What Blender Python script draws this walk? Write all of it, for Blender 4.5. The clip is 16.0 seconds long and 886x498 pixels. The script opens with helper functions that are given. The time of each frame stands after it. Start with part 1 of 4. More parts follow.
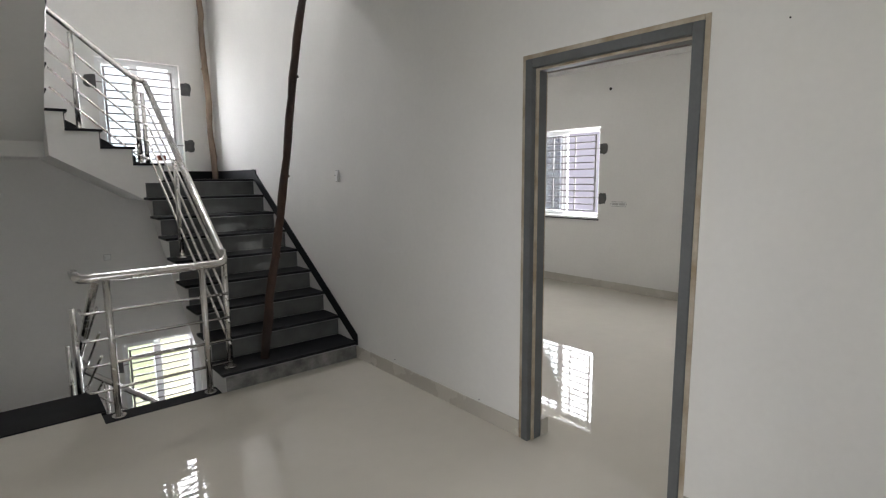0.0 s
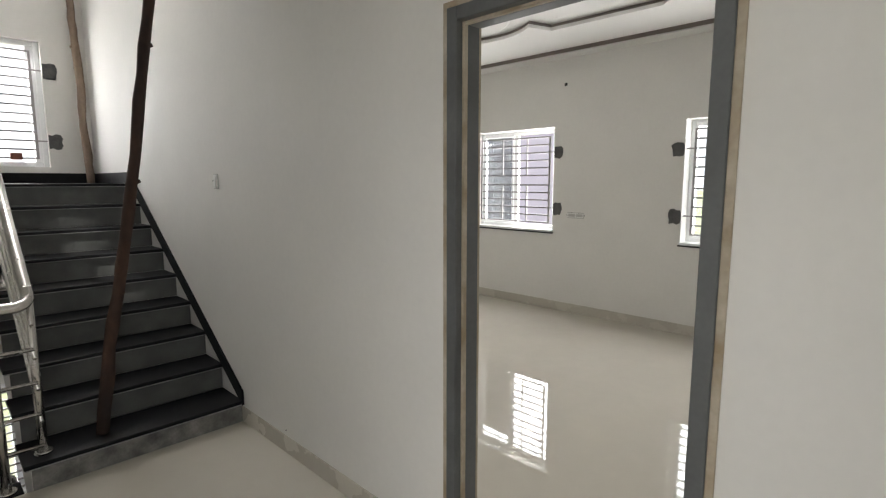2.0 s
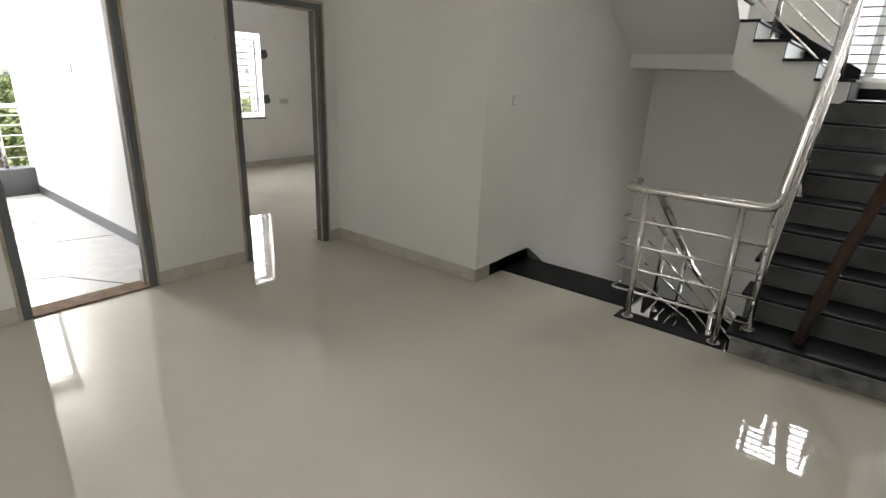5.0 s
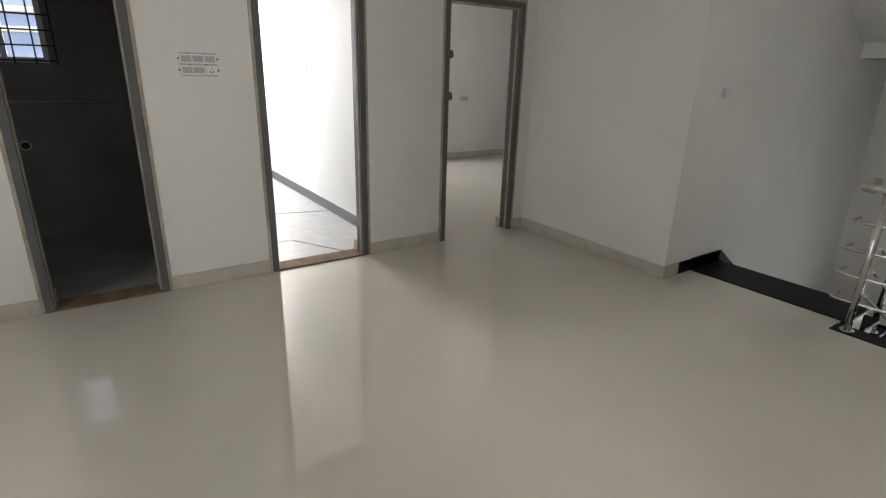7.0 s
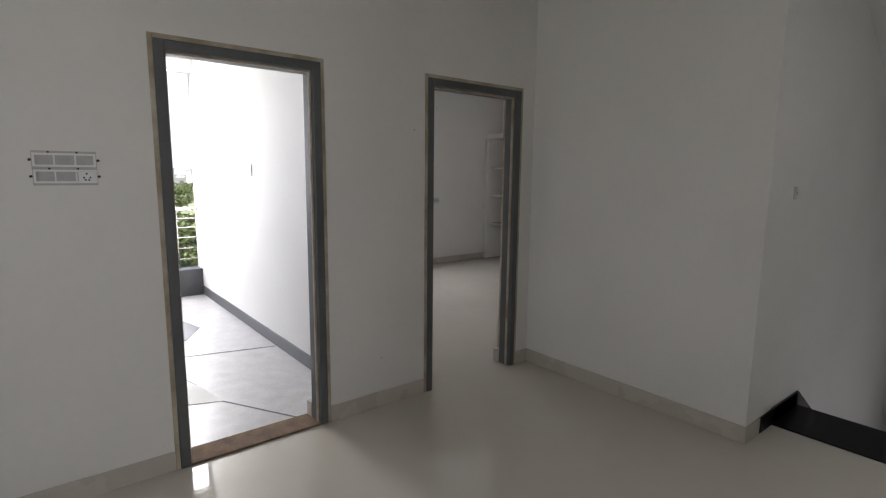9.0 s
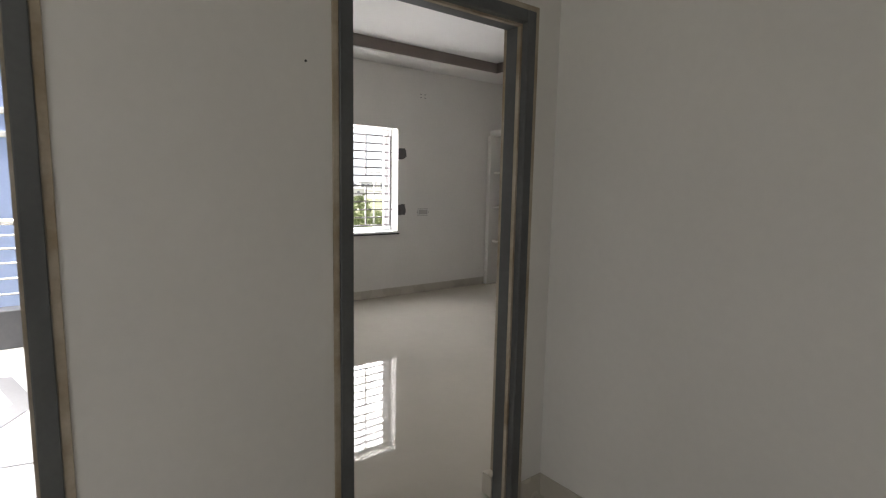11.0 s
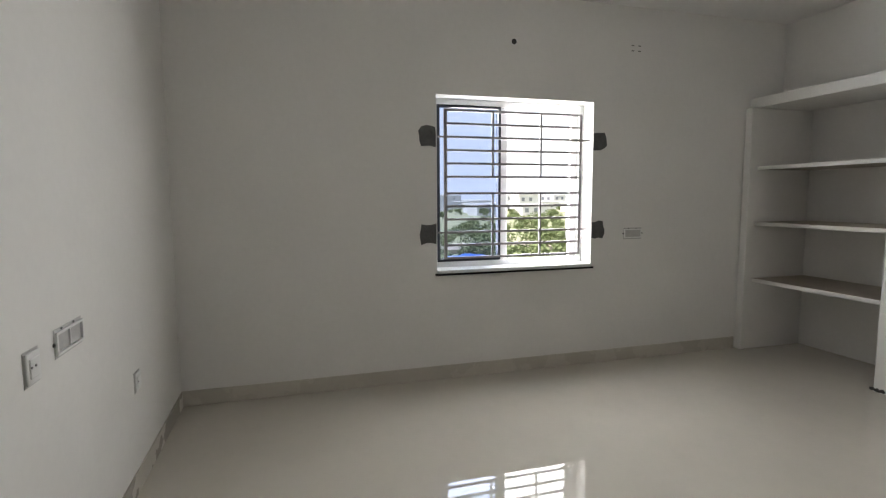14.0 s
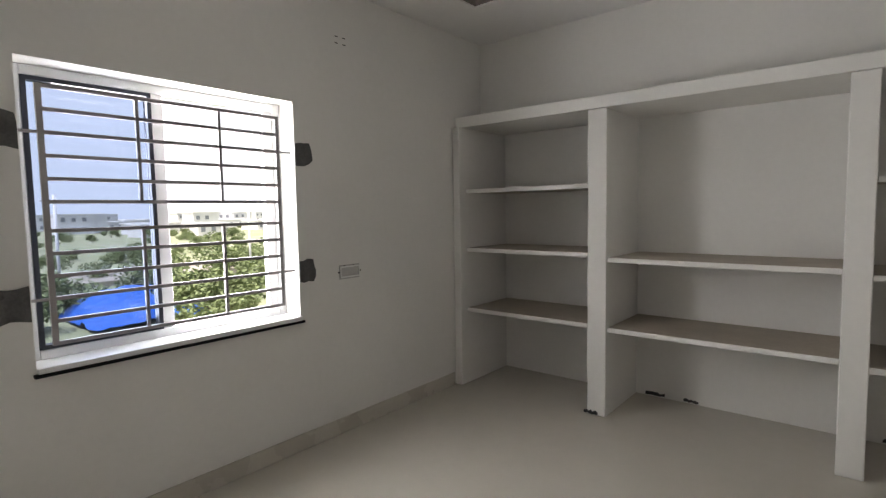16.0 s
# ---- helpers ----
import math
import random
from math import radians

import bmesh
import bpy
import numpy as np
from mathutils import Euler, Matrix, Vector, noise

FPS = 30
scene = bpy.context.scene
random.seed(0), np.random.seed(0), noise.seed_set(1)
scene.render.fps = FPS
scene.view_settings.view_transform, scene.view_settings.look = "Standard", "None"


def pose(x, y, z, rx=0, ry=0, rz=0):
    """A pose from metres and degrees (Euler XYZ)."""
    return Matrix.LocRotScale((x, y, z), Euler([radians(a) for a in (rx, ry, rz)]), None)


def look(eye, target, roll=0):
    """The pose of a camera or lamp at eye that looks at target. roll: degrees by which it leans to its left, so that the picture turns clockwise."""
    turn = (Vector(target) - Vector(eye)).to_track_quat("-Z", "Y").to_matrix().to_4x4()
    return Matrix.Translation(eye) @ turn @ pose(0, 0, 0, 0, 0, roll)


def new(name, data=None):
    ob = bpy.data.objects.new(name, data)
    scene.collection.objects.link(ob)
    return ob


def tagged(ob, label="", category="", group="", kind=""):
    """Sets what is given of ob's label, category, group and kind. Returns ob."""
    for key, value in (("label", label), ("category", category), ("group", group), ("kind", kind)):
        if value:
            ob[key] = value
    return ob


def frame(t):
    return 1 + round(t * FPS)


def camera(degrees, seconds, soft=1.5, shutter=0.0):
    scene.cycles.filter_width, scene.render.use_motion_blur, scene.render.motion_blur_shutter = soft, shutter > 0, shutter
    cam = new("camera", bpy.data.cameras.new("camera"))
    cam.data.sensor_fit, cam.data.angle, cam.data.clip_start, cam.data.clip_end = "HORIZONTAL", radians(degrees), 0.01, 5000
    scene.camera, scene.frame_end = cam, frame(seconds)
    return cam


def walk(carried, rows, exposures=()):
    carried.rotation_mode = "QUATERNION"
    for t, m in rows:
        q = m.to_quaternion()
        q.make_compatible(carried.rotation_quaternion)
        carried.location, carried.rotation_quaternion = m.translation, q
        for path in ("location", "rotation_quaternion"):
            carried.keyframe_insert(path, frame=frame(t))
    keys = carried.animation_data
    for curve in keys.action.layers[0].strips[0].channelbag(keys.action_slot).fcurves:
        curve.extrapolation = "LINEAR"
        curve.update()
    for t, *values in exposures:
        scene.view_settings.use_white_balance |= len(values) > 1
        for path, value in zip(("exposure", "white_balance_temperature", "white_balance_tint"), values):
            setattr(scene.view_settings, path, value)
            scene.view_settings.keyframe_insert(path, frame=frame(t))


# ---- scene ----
cam = camera(81.2, 16.0, soft=1.25, shutter=0.1)
PATH = [
    (0, (-2.143, -3.626, 1.484), (-0.857, -2.119, 1.208), -0.5),
    (0.5, (-1.958, -3.489, 1.482), (-0.563, -2.079, 1.222), -0.6),
    (1, (-1.768, -3.296, 1.527), (-0.248, -2.019, 1.284), -0.5),
    (1.5, (-1.553, -3.149, 1.489), (-0.03, -1.873, 1.26), -0.3),
    (2, (-1.324, -3.076, 1.5), (0.087, -1.684, 1.241), -0.0),
    (2.5, (-1.114, -2.967, 1.5), (0.114, -1.405, 1.268), -0.1),
    (3, (-0.98, -2.874, 1.528), (-0.2, -1.041, 1.357), -0.3),
    (3.5, (-0.834, -2.828, 1.538), (-0.786, -0.835, 1.382), 1.1),
    (4, (-0.758, -2.933, 1.541), (-1.35, -1.034, 1.331), 2.0),
    (4.5, (-0.742, -3.192, 1.558), (-1.718, -1.49, 1.169), 2.7),
    (5, (-0.661, -3.318, 1.541), (-1.848, -1.839, 0.907), 2.3),
    (5.2, (-0.665, -3.371, 1.539), (-1.899, -1.994, 0.776), 2.3),
    (7.3, (-0.765, -3.714, 1.472), (-2.359, -2.672, 0.861), 1.2),
    (7.5, (-0.883, -3.692, 1.47), (-2.484, -2.624, 0.928), 1.3),
    (8, (-1.149, -3.572, 1.474), (-2.746, -2.453, 1.029), 1.6),
    (8.5, (-1.502, -3.426, 1.484), (-3.073, -2.238, 1.135), 1.1),
    (9, (-1.794, -3.173, 1.477), (-3.341, -1.939, 1.186), 0.6),
    (9.5, (-2.057, -2.893, 1.462), (-3.617, -1.669, 1.197), 0.9),
    (10, (-2.389, -2.619, 1.494), (-3.924, -1.362, 1.24), 1.2),
    (10.2, (-2.511, -2.488, 1.479), (-4.042, -1.226, 1.227), 1.3),
    (12.3, (-3.903, -1.233, 1.325), (-5.565, -0.149, 1.077), 0.2),
    (12.5, (-4.045, -1.204, 1.329), (-5.716, -0.135, 1.076), -0.1),
    (13, (-4.28, -0.922, 1.334), (-6.104, -0.144, 1.078), -0.5),
    (13.5, (-4.558, -0.83, 1.325), (-6.466, -0.281, 1.086), 0.0),
    (14, (-4.864, -0.691, 1.339), (-6.774, -0.131, 1.138), -0.3),
    (14.5, (-5.154, -0.522, 1.363), (-7.043, 0.119, 1.226), -0.4),
    (15, (-5.397, -0.405, 1.376), (-7.188, 0.475, 1.24), -0.0),
    (15.5, (-5.673, -0.341, 1.437), (-7.18, 0.965, 1.279), -0.5),
    (16, (-5.851, -0.218, 1.422), (-7.122, 1.318, 1.271), -1.0),
]
EXPOSURES = [(0, 1.28, 6200, 12), (1.5, 1.34, 6400, 11), (2.5, 1.32, 6500, 10), (3.3, 1.51, 6485, 10), (4, 1.8, 6472, 10), (4.6, 1.58, 6461, 10), (5.2, 1.45, 6450, 10), (7.4, 1.27, 6380, 11), (8.5, 1.12, 6200, 13), (9.2, 0.77, 6160, 15), (10.2, 0.68, 6340, 14), (12.3, 1.75, 6550, 11), (13.2, 1.19, 6400, 10), (14, 1.04, 6442, 10), (15.4, 0.7, 6517, 11), (16, 0.95, 6550, 12)]
walk(cam, [(t, look(eye, target, roll)) for t, eye, target, roll in PATH], EXPOSURES)

# world and light
SKY = bpy.data.worlds.new("sky")
scene.world = SKY
SKY.use_nodes = True
wn = SKY.node_tree.nodes
sky = wn.new("ShaderNodeTexSky")
sky.sky_type, sky.sun_disc = "NISHITA", False
sky.sun_elevation, sky.sun_rotation = radians(66), radians(166)
sky.air_density, sky.dust_density = 1.0, 3.0
wn["Background"].inputs["Strength"].default_value = 0.15
SKY.node_tree.links.new(sky.outputs[0], wn["Background"].inputs["Color"])

sun = new("sun", bpy.data.lights.new("sun", "SUN"))
sun.data.energy, sun.data.angle, sun.data.color = 5.0, radians(4), (1, 0.96, 0.9)
sun.matrix_world = look((1.5, -6, 14), (0, 0, 0))


def window_light(name, m, w, h, watts, colour=(0.995, 0.985, 0.98)):
    """Sky light that enters at a window's opening."""
    d = bpy.data.lights.new(name, "AREA")
    d.shape, d.size, d.size_y, d.energy, d.color = "RECTANGLE", w, h, watts, colour
    ob = new(name, d)
    ob.matrix_world = m
    return ob


window_light("daylight_room_a", look((4.08, 0.85, 1.52), (2, 0.85, 1.3)), 1.1, 1.05, 24)
window_light("daylight_room_a", look((4.08, -1.8, 1.5), (2, -1.8, 1.3)), 1.1, 1.05, 24)
window_light("daylight_room_b", look((-8.64, 1.04, 1.47), (-6, 1.05, 1.2)), 1.15, 1.15, 39)
window_light("daylight_stair", look((-0.78, 3.43, 2.25), (-0.9, 0, 1.6)), 0.75, 1.1, 18)
window_light("daylight_stair", look((-0.78, 3.43, -1.0), (-0.9, 0, -1.5)), 0.75, 1.1, 16)
window_light("daylight_stair", look((-0.78, 3.43, 5.5), (-0.9, 0, 4.0)), 0.75, 1.1, 60)
# fill lamp for the hall, added at an invented opening out of view
window_light("hall_fill_lamp", look((-2.2, -5.99, 1.6), (-2.2, 0, 1.2)), 1.3, 1.1, 9)
window_light("daylight_balcony", look((-8.7, -2.35, 1.7), (-5, -2.35, 1.0)), 1.4, 1.8, 64, (1, 0.97, 0.93))


# materials
def mat(name, colour, rough=0.6, metal=0.0, var=0.06, scale=3.0, fine=60.0, bump=0.1, colour2=None, coat=0.0, stretch=(1, 1, 1), spec=0.5, spread=0.15):
    """Painted or natural surface: broad stains, fine grain, slight relief."""
    m = bpy.data.materials.new(name)
    m.use_nodes = True
    n, l = m.node_tree.nodes, m.node_tree.links
    b = n["Principled BSDF"]
    co = n.new("ShaderNodeTexCoord")
    mp = n.new("ShaderNodeMapping")
    mp.inputs["Scale"].default_value = stretch
    geo = n.new("ShaderNodeNewGeometry")
    l.new(geo.outputs["Position"], mp.inputs[0])
    broad, grain = n.new("ShaderNodeTexNoise"), n.new("ShaderNodeTexNoise")
    broad.inputs["Scale"].default_value, broad.inputs["Detail"].default_value = scale, 5
    grain.inputs["Scale"].default_value, grain.inputs["Detail"].default_value = fine, 3
    for t in (broad, grain):
        l.new(mp.outputs[0], t.inputs["Vector"])
    ramp = n.new("ShaderNodeValToRGB")
    ramp.color_ramp.elements[0].position, ramp.color_ramp.elements[1].position = 0.3, 0.7
    c2 = colour2 or tuple(c * (1 - var * 2) for c in colour)
    ramp.color_ramp.elements[0].color, ramp.color_ramp.elements[1].color = (*c2, 1), (*colour, 1)
    l.new(broad.outputs["Fac"], ramp.inputs[0])
    mix = n.new("ShaderNodeMix")
    mix.data_type, mix.blend_type = "RGBA", "MULTIPLY"
    mix.inputs["Factor"].default_value = 1.0
    g2 = n.new("ShaderNodeMapRange")
    g2.inputs["To Min"].default_value, g2.inputs["To Max"].default_value = 1 - var * 2, 1.0
    l.new(grain.outputs["Fac"], g2.inputs["Value"])
    l.new(ramp.outputs[0], mix.inputs["A"])
    l.new(g2.outputs[0], mix.inputs["B"])
    l.new(mix.outputs["Result"], b.inputs["Base Color"])
    rr = n.new("ShaderNodeMapRange")
    rr.inputs["To Min"].default_value, rr.inputs["To Max"].default_value = max(0.015, rough * (1 - spread)), min(1, rough * (1 + spread * 2))
    l.new(broad.outputs["Fac"], rr.inputs["Value"])
    l.new(rr.outputs[0], b.inputs["Roughness"])
    b.inputs["Metallic"].default_value = metal
    b.inputs["Specular IOR Level"].default_value = spec
    b.inputs["Coat Weight"].default_value = coat
    if bump:
        bp = n.new("ShaderNodeBump")
        bp.inputs["Strength"].default_value, bp.inputs["Distance"].default_value = bump, 0.004
        l.new(grain.outputs["Fac"], bp.inputs["Height"])
        l.new(bp.outputs[0], b.inputs["Normal"])
    return m


PAINT = mat("wall_paint", (0.80, 0.787, 0.752), 0.65, var=0.028, scale=1.7, fine=30, bump=0.08)
CEIL = mat("ceiling_paint", (0.82, 0.81, 0.79), 0.8, var=0.015, scale=1.5, fine=40, bump=0.05)
# dark tone paints in the shadow of the ceiling steps and ring recess
COVE_SHADE = mat("cove_shade", (0.24, 0.205, 0.19), 0.7, var=0.06)
TILE = mat("vitrified_tile", (0.60, 0.565, 0.49), 0.02, var=0.03, scale=1.6, fine=9, bump=0.0, spec=0.55, spread=0.2)
SKIRT = mat("skirting_tile", (0.56, 0.525, 0.455), 0.25, var=0.035, scale=3, fine=40, bump=0.03)
GRANITE = mat("black_granite", (0.014, 0.014, 0.016), 0.42, spec=0.14, var=0.2, scale=8, fine=220, bump=0.02)
RISER = mat("grey_granite", (0.16, 0.165, 0.157), 0.5, var=0.22, scale=6, fine=260, bump=0.06, colour2=(0.085, 0.09, 0.084))
MORTAR = mat("rough_mortar", (0.34, 0.33, 0.31), 0.9, var=0.2, scale=9, fine=90, bump=0.6, colour2=(0.10, 0.10, 0.095))
STEEL = mat("brushed_steel", (0.74, 0.72, 0.69), 0.24, metal=1.0, var=0.04, scale=20, fine=200, bump=0.02)
FRAME = mat("grey_frame_paint", (0.135, 0.142, 0.142), 0.5, var=0.12, scale=5, fine=60, bump=0.1, colour2=(0.095, 0.10, 0.10))
NOSE = mat("pale_granite_edge", (0.42, 0.42, 0.42), 0.4, var=0.1, scale=8, fine=200, bump=0.0)
STRIP = mat("plaster_strip", (0.60, 0.54, 0.44), 0.7, var=0.14, scale=7, fine=60, bump=0.3, colour2=(0.36, 0.28, 0.18))
UPVC = mat("white_upvc", (0.82, 0.83, 0.83), 0.3, var=0.02, bump=0.0)
DARKSEAL = mat("dark_gasket", (0.02, 0.025, 0.04), 0.4, var=0.1, bump=0.0)
GRILLE = mat("grey_grille_paint", (0.35, 0.33, 0.33), 0.45, var=0.08, scale=12, fine=120, bump=0.05)
CEMENT = mat("cement_patch", (0.17, 0.17, 0.165), 0.95, var=0.25, scale=14, fine=90, bump=0.8, colour2=(0.11, 0.11, 0.11))
BARK = mat("dark_bark", (0.11, 0.055, 0.034), 0.8, var=0.35, scale=9, fine=30, bump=0.9, colour2=(0.035, 0.02, 0.016), stretch=(1, 1, 0.4))
BARK2 = mat("pale_bark", (0.36, 0.27, 0.19), 0.85, var=0.25, scale=5, fine=45, bump=0.7, colour2=(0.19, 0.13, 0.10), stretch=(1, 1, 0.4))
PLANK = mat("red_plank", (0.26, 0.10, 0.08), 0.8, var=0.25, scale=6, fine=40, bump=0.4)
PLASTIC = mat("white_plastic", (0.80, 0.80, 0.78), 0.3, var=0.02, bump=0.0)
PLASTIC_D = mat("dark_plastic", (0.03, 0.03, 0.03), 0.5, var=0.05, bump=0.0)
BOX_GAP_GREY = mat("box_and_gap_grey", (0.55, 0.54, 0.52), 0.5, var=0.08, scale=20, fine=90, bump=0.1)
RED = mat("red_plastic", (0.5, 0.02, 0.015), 0.35, var=0.03, bump=0.0)
STONE = mat("balcony_slab", (0.58, 0.575, 0.57), 0.28, var=0.14, scale=9, fine=70, bump=0.15, colour2=(0.46, 0.46, 0.46))
STONE_D = mat("inlay_slab", (0.10, 0.102, 0.11), 0.4, var=0.14, scale=5, fine=40, bump=0.1)
RAWWALL = mat("bare_cement_render", (0.36, 0.355, 0.34), 0.9, var=0.14, scale=2, fine=50, bump=0.4)
SHELF = mat("shelf_stone", (0.50, 0.44, 0.36), 0.6, var=0.1, scale=4, fine=60, bump=0.15)
THRESH = mat("bare_threshold", (0.30, 0.19, 0.11), 0.85, var=0.25, scale=10, fine=70, bump=0.5)
BRICK = mat("fired_brick", (0.30, 0.10, 0.06), 0.9, var=0.2, scale=9, fine=90, bump=0.5)
BLUEWALL = mat("blue_render", (0.36, 0.44, 0.68), 0.8, var=0.05, scale=0.5, fine=30, bump=0.1)
FARWALL = mat("far_render", (0.74, 0.72, 0.70), 0.9, var=0.08, scale=0.3, fine=10, bump=0.0)
FARDARK = mat("far_window", (0.24, 0.25, 0.27), 0.3, var=0.1, bump=0.0)
GRASS = mat("scrub_ground", (0.22, 0.26, 0.12), 0.95, var=0.2, scale=0.12, fine=3, bump=0.3, colour2=(0.36, 0.34, 0.22))
LEAF = mat("leaf_green", (0.25, 0.30, 0.12), 0.7, var=0.3, scale=1.2, fine=12, bump=0.2, colour2=(0.13, 0.17, 0.06))
TARP = mat("blue_tarp", (0.02, 0.13, 0.55), 0.45, var=0.15, scale=3, fine=20, bump=0.3)
ROAD = mat("dusty_road", (0.36, 0.32, 0.26), 0.95, var=0.1, scale=0.8, fine=10, bump=0.1)


def glass(name, tint):
    m = bpy.data.materials.new(name)
    m.use_nodes = True
    n, l = m.node_tree.nodes, m.node_tree.links
    tr, gl, mx = n.new("ShaderNodeBsdfTransparent"), n.new("ShaderNodeBsdfGlossy"), n.new("ShaderNodeMixShader")
    fr = n.new("ShaderNodeFresnel")
    tr.inputs[0].default_value = (*tint, 1)
    gl.inputs["Roughness"].default_value = 0.02
    l.new(fr.outputs[0], mx.inputs[0])
    l.new(tr.outputs[0], mx.inputs[1])
    l.new(gl.outputs[0], mx.inputs[2])
    l.new(mx.outputs[0], n["Material Output"].inputs[0])
    return m


GLASS = glass("blue_tinted_glass", (0.64, 0.69, 0.80))
CLEAR = glass("clear_glass", (0.9, 0.93, 0.93))


# mesh helpers
def box(bm, x0, y0, z0, x1, y1, z1):
    v = [bm.verts.new((x, y, z)) for z in (z0, z1) for y in (y0, y1) for x in (x0, x1)]
    for f in ((0, 2, 3, 1), (4, 5, 7, 6), (0, 1, 5, 4), (2, 6, 7, 3), (0, 4, 6, 2), (1, 3, 7, 5)):
        bm.faces.new([v[i] for i in f])
    return bm


def boxes(*bs):
    bm = bmesh.new()
    for b in bs:
        box(bm, min(b[0], b[3]), min(b[1], b[4]), min(b[2], b[5]), max(b[0], b[3]), max(b[1], b[4]), max(b[2], b[5]))
    return bm


def bev(bm, w=0.004, seg=2):
    bmesh.ops.bevel(bm, geom=list(bm.edges), offset=w, segments=seg, affect="EDGES", profile=0.5)
    return bm


def tube(bm, pts, r, sides=10, jitter=0.0, seed=0, r_end=None):
    """A round bar through pts; with jitter a knotty pole."""
    rnd = random.Random(seed)
    pts = [Vector(p) for p in pts]
    rings = []
    up = Vector((0.31, 0.17, 0.93))
    for i, p in enumerate(pts):
        d = (pts[min(i + 1, len(pts) - 1)] - pts[max(i - 1, 0)]).normalized()
        a = d.cross(up if abs(d.dot(up)) < 0.95 else Vector((1, 0, 0))).normalized()
        b = d.cross(a)
        rr = r if r_end is None else r + (r_end - r) * i / (len(pts) - 1)
        rr *= 1 + jitter * rnd.uniform(-1, 1)
        rings.append([bm.verts.new(p + (a * math.cos(2 * math.pi * k / sides) + b * math.sin(2 * math.pi * k / sides)) * rr * (1 + jitter * 0.6 * rnd.uniform(-1, 1))) for k in range(sides)])
    for q, w in zip(rings, rings[1:]):
        for k in range(sides):
            f = bm.faces.new((q[k], q[(k + 1) % sides], w[(k + 1) % sides], w[k]))
            f.smooth = True
    bm.faces.new(rings[0][::-1])
    bm.faces.new(rings[-1])
    return bm


def bar(a, b, r, sides=10):
    return tube(bmesh.new(), [a, b], r, sides)


def bend(pts, rad=0.05, n=5):
    """Round the inner corners of a line of points."""
    pts = [Vector(p) for p in pts]
    out = [pts[0]]
    for a, b, c in zip(pts, pts[1:], pts[2:]):
        p, q = b + (a - b).normalized() * rad, b + (c - b).normalized() * rad
        for i in range(n + 1):
            t = i / n
            out.append((1 - t) ** 2 * p + 2 * t * (1 - t) * b + t * t * q)
    return out + [pts[-1]]


def prism(bm, outline, axis, lo, hi):
    """Extrude a flat outline along an axis: outline pairs are the other two axes in order."""
    def at(p, h):
        return {"x": (h, p[0], p[1]), "y": (p[0], h, p[1]), "z": (p[0], p[1], h)}[axis]
    a = [bm.verts.new(at(p, lo)) for p in outline]
    b = [bm.verts.new(at(p, hi)) for p in outline]
    bm.faces.new(a)
    bm.faces.new(b[::-1])
    for i in range(len(a)):
        j = (i + 1) % len(a)
        bm.faces.new((a[i], b[i], b[j], a[j]))
    return bm


def part(name, bm, material, parent=None, label=""):
    bmesh.ops.recalc_face_normals(bm, faces=bm.faces)
    me = bpy.data.meshes.new(name)
    bm.to_mesh(me)
    bm.free()
    me.materials.append(material)
    ob = new(name, me)
    if parent is not None:
        ob.parent = parent
        ob.matrix_parent_inverse = parent.matrix_world.inverted()
    if label:
        ob["label"] = label
    return ob


def setting(name, bm, material, label=""):
    return tagged(part(name, bm, material), label, name.split("_")[0], kind="structure")


def thing(name, at, label, category, group=""):
    e = new(name)
    e.location = at
    bpy.context.view_layer.update()
    return tagged(e, label, category, group)


def wall(name, x, y, z, holes=(), label="off-white painted plaster wall", material=None):
    """A wall of real thickness. holes: (along0, along1, z0, z1) through it."""
    long_x = (x[1] - x[0]) > (y[1] - y[0])
    lo, hi = x if long_x else y
    us = sorted({lo, hi, *[h[0] for h in holes], *[h[1] for h in holes]})
    vs = sorted({*z, *[h[2] for h in holes], *[h[3] for h in holes]})
    bm = bmesh.new()
    thin = y if long_x else x
    solid = lambda i, j: 0 <= i < len(us) - 1 and 0 <= j < len(vs) - 1 and not any(
        h[0] <= (us[i] + us[i + 1]) / 2 <= h[1] and h[2] <= (vs[j] + vs[j + 1]) / 2 <= h[3] for h in holes)
    pt = lambda u, w, v: bm.verts.new((u, w, v) if long_x else (w, u, v))
    for i in range(len(us) - 1):
        for j in range(len(vs) - 1):
            if not solid(i, j):
                continue
            a, b, c, d = us[i], us[i + 1], vs[j], vs[j + 1]
            for w in thin:
                bm.faces.new([pt(a, w, c), pt(b, w, c), pt(b, w, d), pt(a, w, d)])
            for on, p, q in ((solid(i - 1, j), (a, c), (a, d)), (solid(i + 1, j), (b, c), (b, d)), (solid(i, j - 1), (a, c), (b, c)), (solid(i, j + 1), (a, d), (b, d))):
                if not on:
                    bm.faces.new([pt(p[0], thin[0], p[1]), pt(q[0], thin[0], q[1]), pt(q[0], thin[1], q[1]), pt(p[0], thin[1], p[1])])
    bmesh.ops.remove_doubles(bm, verts=bm.verts, dist=0.0005)
    return setting(name, bm, material or PAINT, label)


# plan
H = 3.26                   # storey
XW, XE = -4.48, 0.0        # hall, west and east faces
YN = -0.17                 # hall, north face beside the stair
SW, SN = -2.85, 3.29       # stairwell, west and north faces
BX, BS, BN = -8.43, -1.405, 3.695
AX = 3.87
DOOR_B, DOOR_BAL, DOOR_W, DOOR_A = (-1.188, -0.30), (-2.715, -1.872), (-4.115, -3.38), (-2.716, -1.775)
CEIL_H, CEIL_A, CEIL_B = 2.84, 2.85, 2.79
G = 0.022                  # plaster strip round a frame lies on the wall

